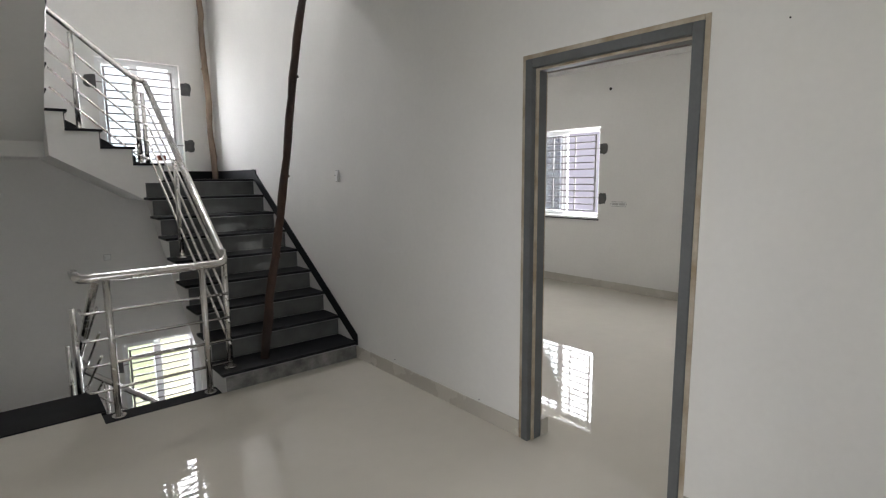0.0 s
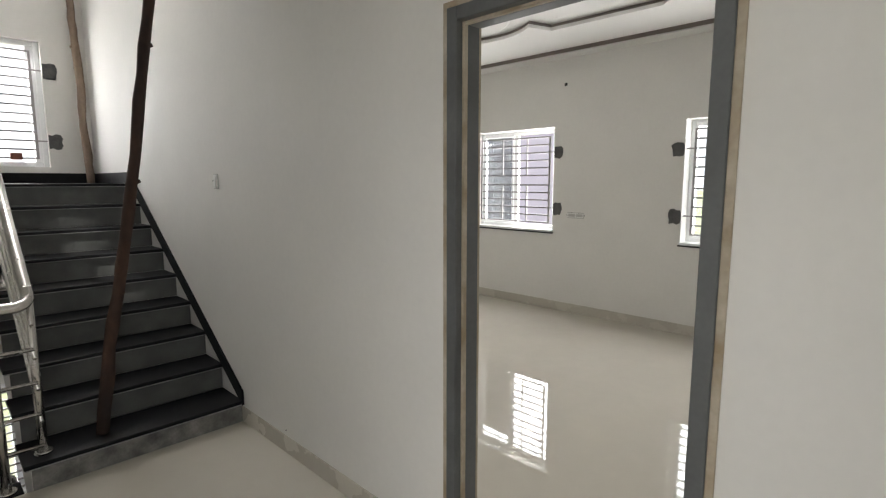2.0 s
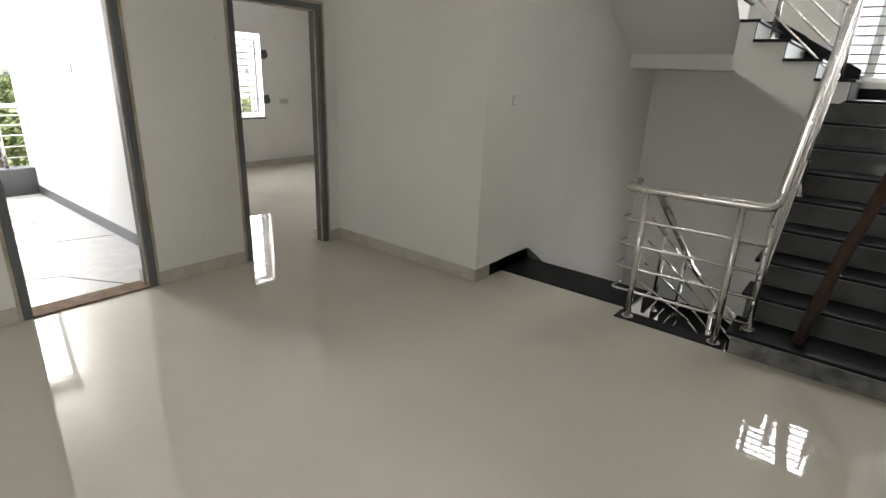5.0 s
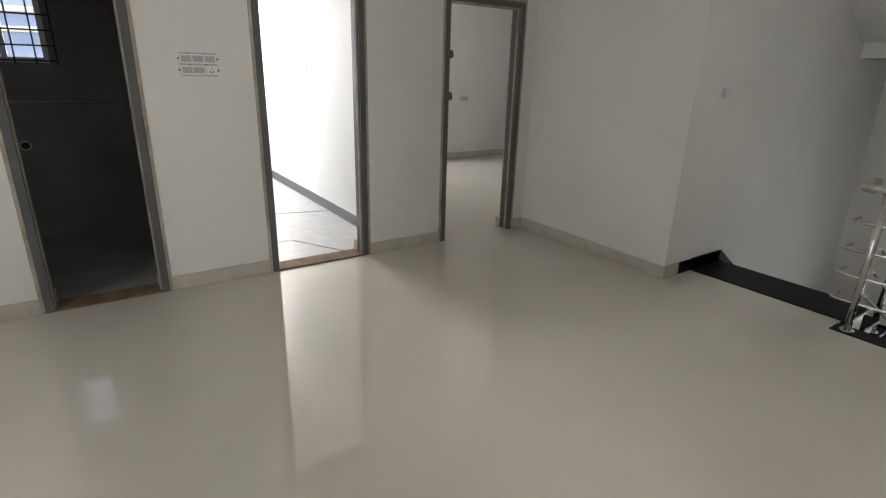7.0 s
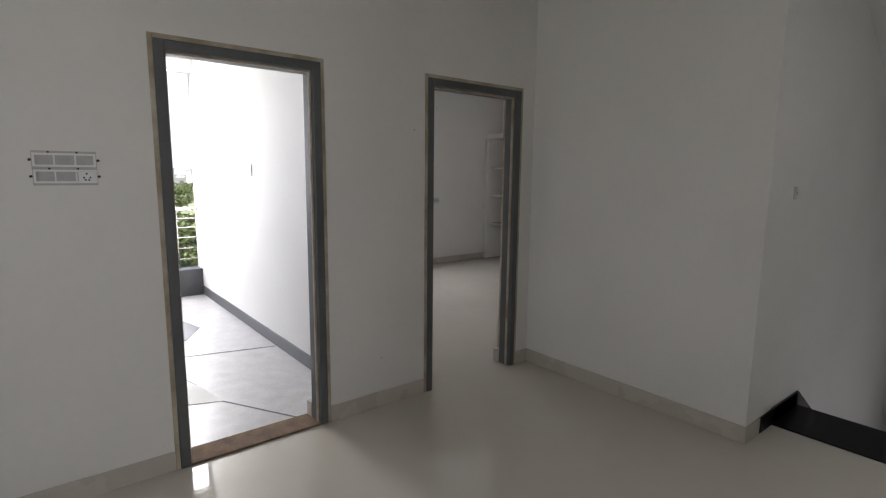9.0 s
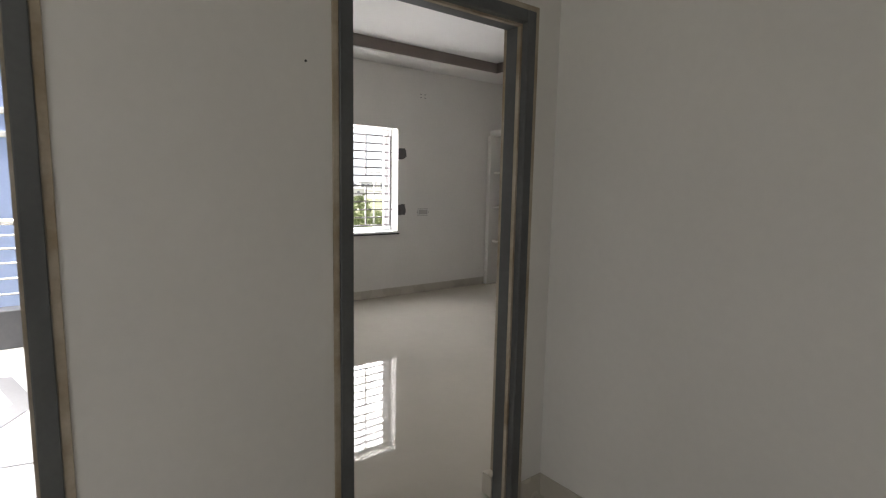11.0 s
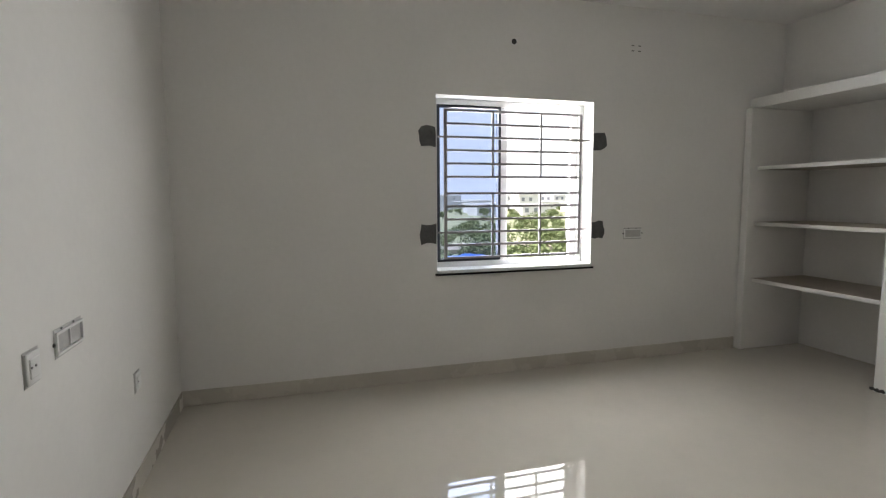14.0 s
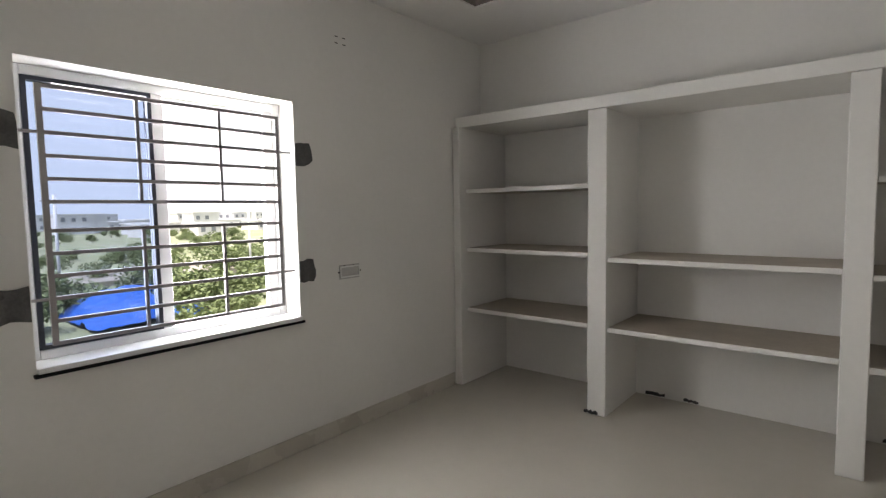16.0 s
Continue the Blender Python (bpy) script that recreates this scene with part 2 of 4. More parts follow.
hole = lambda d, top: (d[0] + 0.02, d[1] - 0.02, 0.0, top - 0.02)
wall("wall_hall_west", (XW - 0.15, XW), (-6.0, BN + 0.15), (0, 3.11), [hole(DOOR_B, 2.09), hole(DOOR_BAL, 2.08), hole(DOOR_W, 2.08)])
wall("wall_hall_east", (XE, 0.15), (-6.0, 0.0), (0, 3.11), [hole(DOOR_A, 2.1)])
wall("wall_hall_north", (XW, SW - 0.15), (YN, YN + 0.15), (0, 3.11))
# south opening is made up, unseen, so that light reaches the hall
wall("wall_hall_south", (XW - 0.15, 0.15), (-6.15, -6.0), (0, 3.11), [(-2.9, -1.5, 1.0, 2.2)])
STAIR_WIN = [(-1.215, -0.368, 1.64 + H * k, 2.825 + H * k) for k in (-1, 0, 1)]
wall("wall_stair_east", (XE, 0.15), (0.0, SN + 0.15), (-H - 0.1, 6.4))
wall("wall_stair_west", (SW - 0.15, SW), (YN, SN), (-H - 0.1, 6.4))
wall("wall_stair_north", (SW - 0.15, XE), (SN, SN + 0.15), (-H - 0.1, 6.4), STAIR_WIN)
wall("wall_stair_south_below", (SW, XE), (-0.3, -0.15), (-H - 0.1, -0.15))
wall("wall_stair_south_above", (SW, XE), (-0.45, -0.3), (3.11, 6.4))
WIN_A = [(0.25, 1.45, 0.93, 2.115), (-2.40, -1.20, 0.905, 2.09)]
WIN_B = (0.308, 1.568, 0.807, 2.055)
wall("wall_room_a_east", (AX, AX + 0.23), (-4.15, 2.3), (0, 3.11), WIN_A)
wall("wall_room_a_north", (0.15, AX), (2.15, 2.3), (0, 3.11))
wall("wall_room_a_south", (0.15, AX), (-4.15, -4.0), (0, 3.11))
wall("wall_room_b_west", (BX - 0.23, BX), (-1.6, BN + 0.15), (0, 3.11), [WIN_B])
wall("wall_room_b_south", (BX, XW - 0.15), (-1.6, BS), (0, 3.11))
wall("wall_room_b_north", (BX, XW - 0.15), (BN, BN + 0.15), (0, 3.11))
wall("wall_washroom_north", (-6.4, XW - 0.15), (-3.25, -3.1), (0, 3.11), material=RAWWALL, label="bare grey cement rendered wall")
wall("wall_washroom_west", (-6.4, -6.25), (-5.6, -3.25), (0, 3.11), [(-4.45, -3.86, 1.46, 2.07)], material=RAWWALL, label="bare grey cement rendered wall")
wall("wall_washroom_south", (-6.25, XW - 0.15), (-5.6, -5.45), (0, 3.11), material=RAWWALL, label="bare grey cement rendered wall")

# floors and ceilings
FLOOR_LABEL = "glossy cream vitrified tile floor"
setting("floor_hall", boxes((XW - 0.15, -6.15, -0.15, 0.15, 0.0, 0), (XW - 0.15, -6.15, -0.151, -4.5, -6.1, -0.15)), TILE, FLOOR_LABEL)
setting("floor_room_a", boxes((0.15, -4.15, -0.15, AX + 0.23, 2.3, 0)), TILE, FLOOR_LABEL)
setting("floor_room_b", boxes((BX - 0.23, -1.6, -0.15, XW - 0.15, BN + 0.15, 0)), TILE, FLOOR_LABEL)
setting("floor_washroom", boxes((-6.4, -5.6, -0.17, XW - 0.15, -3.1, -0.02)), RAWWALL, "dark bare cement floor")
setting("floor_balcony", boxes((-8.64, -3.1, -0.15, XW - 0.15, -1.6, -0.02)), STONE, "grey polished stone slab balcony floor")
setting("floor_stair_bottom", boxes((SW - 0.15, -0.3, -H - 0.25, 0.15, SN + 0.15, -H - 0.1)), TILE, FLOOR_LABEL)
setting("ceiling_hall", boxes((XW - 0.15, -6.15, CEIL_H, 0.15, 0.0, 3.25), (SW, 0.0, 2.98, -1.78, 0.2, 3.25), (-1.78, 0.0, CEIL_H, -1.09, 0.14, 3.25)), CEIL, "flat white ceiling")
setting("ceiling_stair", boxes((SW - 0.15, -0.45, 6.4, 0.15, SN + 0.15, 6.55)), CEIL, "flat white ceiling above the stair")
setting("ceiling_washroom", boxes((-6.4, -5.6, 2.75, XW - 0.15, -3.1, 2.9)), RAWWALL, "bare cement ceiling")
setting("ceiling_balcony", boxes((-8.64, -3.25, 2.74, XW - 0.15, -1.6, 2.9), (-8.64, -3.25, 2.6, -8.44, -1.6, 2.74)), CEIL, "white balcony ceiling with an edge beam")


def tray_ceiling(name, x0, y0, x1, y1, low, border, up, label, north=None):
    """A dropped border round a raised field; the dark cove step between them has shadow in its colour."""
    b, n = border, north or border
    setting(name, boxes((x0, y0, low, x0 + b, y1, 3.11), (x1 - b, y0, low, x1, y1, 3.11), (x0 + b, y0, low, x1 - b, y0 + b, 3.11),
                        (x0 + b, y1 - n, low, x1 - b, y1, 3.11), (x0 + b, y0 + b, up, x1 - b, y1 - n, 3.11)), CEIL, label)
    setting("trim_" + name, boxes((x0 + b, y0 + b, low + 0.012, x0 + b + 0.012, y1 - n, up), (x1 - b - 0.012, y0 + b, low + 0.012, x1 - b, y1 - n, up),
                                  (x0 + b + 0.012, y0 + b, low + 0.012, x1 - b - 0.012, y0 + b + 0.012, up), (x0 + b + 0.012, y1 - n - 0.012, low + 0.012, x1 - b - 0.012, y1 - n, up)), COVE_SHADE, "mauve-brown cove step with its shadow put in the colour")


tray_ceiling("ceiling_room_a", 0.15, -4.0, AX, 2.15, CEIL_A, 0.2, 2.93, "white tray ceiling with a dropped border")
tray_ceiling("ceiling_room_b", BX, BS, XW - 0.15, BN, CEIL_B, 0.45, 2.92, "white tray ceiling with a dropped border", 0.95)


def arc(cx, cy, r, a0, a1, n=24):
    return [(cx + r * math.cos(radians(a0 + (a1 - a0) * i / n)), cy + r * math.sin(radians(a0 + (a1 - a0) * i / n))) for i in range(n + 1)]


# raised plaster shapes in room A's ceiling
def ceiling_ring():
    ob = thing("ceiling_medallion", (2.08, 0.25, 2.93), "round white plaster ceiling ring with a dark centre recess", "ceiling ornament")
    bm = bmesh.new()
    n = 48
    prof = ((0.26, 2.93), (0.26, 2.878), (0.28, 2.872), (0.54, 2.872), (0.56, 2.88), (0.56, 2.93))
    rings = [[bm.verts.new((2.08 + r * math.cos(2 * math.pi * k / n), 0.25 + r * math.sin(2 * math.pi * k / n), z)) for k in range(n)] for r, z in prof]
    for a, b in zip(rings, rings[1:]):
        for k in range(n):
            bm.faces.new((a[k], a[(k + 1) % n], b[(k + 1) % n], b[k]))
    part("ring", bm, CEIL, ob)
    part("recess", prism(bmesh.new(), arc(2.08, 0.25, 0.2, 0, 360)[:-1], "z", 2.915, 2.929), COVE_SHADE, ob, "dark round disc coloured as the shaded recess")


ceiling_ring()
panel = thing("ceiling_panel", (2.8, -0.4, 2.93), "white curved plaster panel dropped below the ceiling", "ceiling panel")
outline = [(3.56, -3.3), (3.56, 1.75), (2.9, 1.75), (2.9, 0.9)] + arc(2.08, 0.25, 0.75, 48, -38) + [(2.91, -0.29), (2.93, -1.31), (2.62, -1.6), (2.62, -3.3)]
part("panel", prism(bmesh.new(), outline, "z", 2.872, 2.902), CEIL, panel)
# dark edge colours in the shadow gap above the panel
part("panel_edge", prism(bmesh.new(), [(x + 0.012 if x < 3.3 else x - 0.012, y) for x, y in outline], "z", 2.9025, 2.9295), COVE_SHADE, panel, "mauve-brown panel edge with its shadow put in the colour")


# skirting
def skirt(name, x0, y0, x1, y1, z0=0.0, h=0.1, material=None):
    setting("baseboard_" + name, bev(boxes((x0, y0, z0, x1, y1, z0 + h)), 0.002, 1), material or SKIRT, "cream tile skirting")


T = 0.008
skirt("hall_east", XE - T, DOOR_A[1] + 0.002, XE, 0.0)
skirt("hall_east", XE - T, -6.0, XE, DOOR_A[0] - 0.002)
skirt("hall_west", XW, DOOR_B[1] + 0.002, XW + T, YN)
skirt("hall_west", XW, DOOR_BAL[1] + 0.002, XW + T, DOOR_B[0] - 0.002)
skirt("hall_west", XW, DOOR_W[1] + 0.002, XW + T, DOOR_BAL[0] - 0.002)
skirt("hall_west", XW, -6.0, XW + T, DOOR_W[0] - 0.002)
skirt("hall_north", XW + T, YN - T, SW, YN)
skirt("stair_return", SW, YN - T, SW + T, 0.02)
skirt("room_a", AX - T, -4.0, AX, 2.15)
skirt("room_a", 0.15, 2.15 - T, AX - T, 2.15)
skirt("room_b", BX, BS, BX + T, 3.02)
skirt("room_b", BX + T, BS, XW - 0.15, BS + T)
skirt("room_b", XW - 0.15 - T, -0.25, XW - 0.15, BN)
skirt("balcony", -8.42, -1.608, XW - 0.15, -1.6, -0.02, 0.11, STONE_D)


# doorways
def door_frame(name, x_face, side, y0, y1, top, depth=0.15, label="", sill=None):
    """Grey painted frame with a rebate, in a wall whose hall face is x_face; side +1 faces +x."""
    ob = tagged(thing(name, (x_face, (y0 + y1) / 2, 0), label, "door frame"), kind="structure")
    X = lambda d: x_face - side * d
    w, e, mid, back = 0.046, 0.009, 0.035, 0.098
    for a, b in ((y0 + G, y0 + G + w), (y1 - G - w, y1 - G)):
        part("jamb", bev(boxes((X(-0.012), a, 0, X(mid), b, top - G)), 0.003, 1), FRAME, ob)
    part("head", bev(boxes((X(-0.012), y0 + G + w, top - G - w, X(mid), y1 - G - w, top - G)), 0.003, 1), FRAME, ob)
    ya, yb, zt = y0 + G + w, y1 - G - w, top - G - w
    for a, b in ((ya, ya + e), (yb - e, yb)):
        part("rebate_strip", boxes((X(mid - 0.016), a, 0, X(mid + 0.002), b, zt)), STRIP, ob, "bare plaster-stained rebate")
    part("rebate_strip", boxes((X(mid - 0.016), ya + e, zt - e, X(mid + 0.002), yb - e, zt)), STRIP, ob, "bare plaster-stained rebate")
    for a, b in ((y0 + G, ya + e), (yb - e, y1 - G)):
        part("inner_jamb", bev(boxes((X(mid + 0.002), a, 0, X(back), b, top - G)), 0.002, 1), FRAME, ob)
    part("inner_head", bev(boxes((X(mid + 0.002), ya + e, zt - e, X(back), yb - e, top - G)), 0.002, 1), FRAME, ob)
    for a, b in ((y0 + 0.02, y0 + 0.04), (y1 - 0.04, y1 - 0.02)):
        part("back_edge", boxes((X(back), a, 0, X(depth), b, top - 0.0205)), STRIP, ob, "cream plaster edge")
    part("back_edge", boxes((X(back), y0 + 0.04, top - 0.04, X(depth), y1 - 0.04, top - 0.0205)), STRIP, ob, "cream plaster edge")
    for f, s in ((x_face, side), (X(depth), -side)):
        part("plaster_edge", bev(boxes((f, y0, 0, f + s * 0.006, y0 + G, top)), 0.002, 1), STRIP, ob, "cream plaster strip")
        part("plaster_edge", bev(boxes((f, y1 - G, 0, f + s * 0.006, y1, top)), 0.002, 1), STRIP, ob, "cream plaster strip")
        part("plaster_edge", bev(boxes((f, y0 + G, top - G, f + s * 0.006, y1 - G, top)), 0.002, 1), STRIP, ob, "cream plaster strip")
    for a, b in ((y0 + 0.0405, ya + e + 0.004), (yb - e - 0.004, y1 - 0.0405)):
        part("tile_shoe", boxes((X(back + 0.001), a, 0.002, X(depth + 0.008), b, 0.1)), SKIRT, ob, "short tile skirting at the foot")
    if sill:
        part("threshold", boxes((X(-0.008), ya + 0.001, -0.019, X(depth + 0.01), yb - 0.001, 0.012)), sill, ob, "bare brown mortar threshold")


door_frame("door_1", XE, -1, *DOOR_A, 2.1, label="open doorway with grey painted frame")
door_frame("door_2", XW, 1, *DOOR_B, 2.09, label="open doorway with grey painted frame beside the corner")
door_frame("door_3", XW, 1, *DOOR_BAL, 2.08, label="open balcony doorway with grey frame and brown threshold", sill=THRESH)
door_frame("door_4", XW, 1, *DOOR_W, 2.08, label="open washroom doorway with grey painted frame", sill=THRESH)


# windows with a grille; built facing +x at the origin and set in place
def window(name, m, w, h, wall_d, open_side=1, bars=12, label="", sill=True, uprights=(0.33, 0.68), gap=True, patches=True, tint=None):
    """Sliding window: inner wall face at x=0, room towards +x, w along y, sill at z=0."""
    ob = tagged(thing(name, (0, 0, 0), label, "window"), kind="structure")
    f = 0.045
    xo = -wall_d + 0.02
    for nm, b in (("window_frame", (xo, 0, 0, xo + 0.07, f, h)), ("window_frame", (xo, w - f, 0, xo + 0.07, w, h)),
                  ("window_frame", (xo, f, 0, xo + 0.07, w - f, f)), ("window_frame", (xo, f, h - f, xo + 0.07, w - f, h))):
        part(nm, bev(boxes(b), 0.004, 1), UPVC, ob)
    mid = w * 0.46
    for nm, b in (("sash_stile", (xo + 0.02, mid - 0.03, f, xo + 0.06, mid + 0.03, h - f)), ("sash_stile", (xo + 0.02, w - f - 0.06, f, xo + 0.06, w - f, h - f))):
        part(nm, bev(boxes(b), 0.003, 1), UPVC, ob)
    for b in ((xo + 0.03, f, f, xo + 0.075, f + 0.02, h - f), (xo + 0.03, mid - 0.05, f, xo + 0.075, mid - 0.031, h - f),
              (xo + 0.03, f + 0.02, f, xo + 0.075, mid - 0.05, f + 0.018), (xo + 0.03, f + 0.02, h - f - 0.018, xo + 0.075, mid - 0.05, h - f)):
        part("gasket", boxes(b), DARKSEAL if tint is None else UPVC, ob, "dark blue-black sash edge" if tint is None else "")
    pane = part("pane", boxes((xo + 0.045, f + 0.02, f + 0.018, xo + 0.05, mid - 0.05, h - f - 0.018)), tint or GLASS, ob, "tinted glass pane" if tint is None else "clear glass pane")
    pane.visible_shadow = False
    if sill:
        part("window_sill", bev(boxes((-wall_d + 0.09, 0, -0.02, 0.025, w, 0.004)), 0.003, 1), UPVC, ob, "white sill")
        part("sill_edge", bev(boxes((-0.01, -0.012, -0.034, 0.03, w + 0.012, -0.0205)), 0.002, 1), GRANITE, ob, "black granite sill edge")
    gx = -0.045
    z0, z1, y0, y1 = 0.075, h - 0.09, 0.07, w - 0.075
    r = 0.008
    for b in ((gx - r, y0, z0, gx + r, y0 + 0.022, z1), (gx - r, y1 - 0.022, z0, gx + r, y1, z1)):
        part("grille_upright", boxes(b), GRILLE, ob)
    k = bars // 2
    extra = 0.27 if gap else 0
    zs = [z0 + (z1 - z0 - 0.016) * (i + (extra if i >= k else 0)) / (bars - 1 + extra) for i in range(bars)]
    for z in zs:
        part("grille_bar", boxes((gx - r, y0 + 0.022, z, gx + r, y1 - 0.022, z + 0.016)), GRILLE, ob)
    for u in uprights:
        y = y0 + (y1 - y0) * u
        part("grille_stay", boxes((gx - 0.005, y, zs[0] + 0.0145, gx + 0.012, y + 0.014, zs[k - 1])), GRILLE, ob)
        part("grille_stay", boxes((gx - 0.005, y, zs[k] + (0.016 if not gap else 0), gx + 0.012, y + 0.014, z1 - 0.017)), GRILLE, ob)
    rnd = random.Random(len(name) * 7 + int(w * 100))
    for z in (zs[2] + 0.002, zs[-3] + 0.002):
        for s, ya, yb in ((-1, -0.06, y0), (1, w + 0.05, y1)):
            part("grille_lug", boxes((gx - 0.006, min(ya, yb), z, gx + 0.006, max(ya, yb), z + 0.012)), GRILLE, ob)
            if patches:
                cy = ya - s * 0.002
                pts = []
                for k in range(14):
                    a = 2 * math.pi * k / 14
                    q = 0.072 / max(abs(math.cos(a)), abs(math.sin(a))) ** 0.85 * rnd.uniform(0.82, 1.1)
                    yy = cy + q * math.cos(a) * 0.95
                    if s < 0:
                        yy = min(yy, -0.004)
                    else:
                        yy = max(yy, w + 0.004)
                    pts.append((yy, z + q * math.sin(a)))
                part("cement_patch", prism(bmesh.new(), pts, "x", 0.0005, 0.006), CEMENT, ob, "rough dark cement patch round the fixing")
    ob.matrix_world = m
    return ob


window("window_1", pose(BX, WIN_B[0], WIN_B[2]), WIN_B[1] - WIN_B[0], WIN_B[3] - WIN_B[2], 0.23, label="white sliding window with grey steel bar grille, half open")
for i, wa in enumerate(WIN_A):
    window("window_%d" % (i + 2), pose(AX, wa[1], wa[2], 0, 0, 180), wa[1] - wa[0], wa[3] - wa[2], 0.23, tint=CLEAR, label="white sliding window with grey steel bar grille and cement patches")
for i, sw in enumerate(STAIR_WIN):
    window("window_%d" % (i + 4), pose(sw[1], SN, sw[2], 0, 0, -90) @ pose(0, -(sw[1] - sw[0]), 0), sw[1] - sw[0], sw[3] - sw[2], 0.15, bars=13, gap=False, uprights=(), sill=False, tint=CLEAR,
           label="white stair window with grey steel bar grille")


# stair
RISE, RUN, N1 = 0.168, 0.256, 9
FX = -1.06                 # open side of the first flight
R1 = 0.137                 # first riser is low
YO = 0.045                 # second riser and on stand a little back
L1 = R1 + RISE * (N1 - 1)  # first landing
ST = lambda k: R1 + RISE * k          # height of tread k
SY = lambda k: RUN * k + (YO if k else 0.012)
L2 = 2.10                  # second landing
SX = [-0.90, -1.15, -1.40, -1.65]
SZ = [1.64, 1.79, 1.94, L2]
Y2 = 2.05                  # open edge of the landings
F3 = -1.78                 # open side of the third flight
Y3, RUN3, RISE3, N3 = 2.30, 0.28, 0.1657, 7


def tread(x0, y0, x1, y1, top, parent):
    t = part("tread", bev(boxes((x0, y0, top - 0.022, x1, y1, top)), 0.004, 2), GRANITE, parent, "polished black granite tread")
    return t


def storey(z, label):
    ob = tagged(thing("staircase", (-0.5, 0, z), label, "staircase"), kind="structure")
    # first flight, along the east wall
    fix = [(0.012, z - 0.15)]
    for k in range(N1):
        fix += [(SY(k) + 0.012, z + ST(k) - 0.023), (SY(k + 1) + 0.012 if k < N1 - 1 else SN, z + ST(k) - 0.023)]
    fix += [(SN, z + L1 - 0.17), (Y2 + 0.1, z + L1 - 0.17), (0.32, z - 0.15)]
    fix[1] = (0.012, fix[1][1])
    part("flight", prism(bmesh.new(), fix, "x", FX + 0.004, XE - 0.001), PAINT, ob, "white plastered stair soffit and side")
    for k in range(N1):
        y = SY(k)
        if k == 0:
            part("riser", boxes((FX + 0.006, -0.004, z, XE - 0.002, 0.011, z + R1 - 0.0225)), MORTAR, ob, "rough mortar-stained first riser")
        else:
            part("riser", boxes((FX + 0.006, y, z + ST(k - 1) + 0.0005, XE - 0.002, y + 0.0115, z + ST(k) - 0.0225)), RISER, ob, "grey granite riser")
        top = z + ST(k)
        y1 = SY(k + 1) - 0.0005 if k < N1 - 1 else SN - 0.002
        tread(FX - 0.025, y - 0.028, XE - 0.002, y1, top, ob)
        part("nosing_strip", boxes((FX - 0.02, y - 0.0295, top - 0.026, XE - 0.004, y - 0.012, top - 0.0225)), NOSE, ob, "pale strip under the nosing")
    # sloping skirting on the wall
    a, b = (-0.02, z + 0.14), (SY(N1 - 1) - 0.03, z + L1)
    part("stair_skirting", prism(bmesh.new(), [(a[0], a[1] - 0.03), (a[0], a[1] + 0.06), (b[0], b[1] + 0.105), (b[0] + 0.02, b[1] + 0.10), (b[0] + 0.02, b[1] + 0.004), (b[0], b[1] + 0.004)], "x", XE - 0.014, XE - 0.0005), GRANITE, ob, "sloping black granite skirting")
    part("landing_skirting", boxes((XE - 0.012, Y2 - 0.058, z + L1 + 0.001, XE - 0.0005, SN - 0.0125, z + L1 + 0.1)), GRANITE, ob, "black granite skirting")
    part("landing_skirting", boxes((-0.88, SN - 0.012, z + L1 + 0.001, XE - 0.0005, SN - 0.0005, z + L1 + 0.1)), GRANITE, ob, "black granite skirting")
    # short flight, along the north wall
    pts = [(SX[0], z + L1 - 0.001)]
    for i in range(4):
        pts += [(SX[i], z + SZ[i] - 0.023), (SX[i + 1] if i < 3 else F3, z + SZ[i] - 0.023)]
    pts += [(F3, z + 1.70), (FX, z + L1 - 0.2), (FX, z + L1 - 0.03), (SX[0] - 0.04, z + L1 - 0.03)]
    part("flight", prism(bmesh.new(), pts, "y", Y2, SN - 0.001), PAINT, ob, "white plastered stair soffit and side")
    part("landing_slab", boxes((SW + 0.001, 2.56, z + 1.70, F3 - 0.0005, SN - 0.001, z + L2 - 0.023)), PAINT, ob, "white plastered landing slab")
    for i in range(4):
        x1 = SX[i + 1] if i < 3 else SW + 0.003
        tread(max(x1, F3) + 0.0005, Y2 - 0.03, SX[i] + 0.03, SN - 0.002, z + SZ[i], ob)
        if i == 3:
            tread(x1, 2.34, F3, SN - 0.002, z + L2, ob)
        zb = z + (L1 if i == 0 else SZ[i - 1])
        part("riser", boxes((SX[i] + 0.0005, Y2 - 0.002, zb + 0.0005, SX[i] + 0.008, SN - 0.002, z + SZ[i] - 0.0225)), RISER, ob, "grey granite riser")
        part("stair_skirting", prism(bmesh.new(), [(SX[i] + 0.0, z + SZ[i] + 0.001), (SX[i] + 0.0, z + SZ[i] + 0.11), (x1, z + SZ[i] + (0.25 if i < 3 else 0.1)), (x1, z + SZ[i] + 0.001)] if i < 3 else
             [(SX[3], z + L2 + 0.001), (SX[3], z + L2 + 0.1), (SW + 0.002, z + L2 + 0.1), (SW + 0.002, z + L2 + 0.001)], "y", SN - 0.012, SN - 0.0005), GRANITE, ob, "black granite skirting")
    # third flight, back along the west wall
    pts = [(Y3, z + L2 - 0.0235)]
    for k in range(N3):
        zt = z + L2 + RISE3 * (k + 1) - 0.023
        pts += [(Y3 - RUN3 * k, zt), (Y3 - RUN3 * (k + 1) if k < N3 - 1 else 0.2, zt)]
    pts += [(0.2, z + 2.97), (0.62, z + 2.86), (2.47, z + 1.84), (2.47, z + 1.70), (2.55, z + 1.699), (2.55, z + L2 - 0.0235)]
    part("flight", prism(bmesh.new(), pts, "x", SW + 0.001, F3), PAINT, ob, "white plastered stair soffit and side")
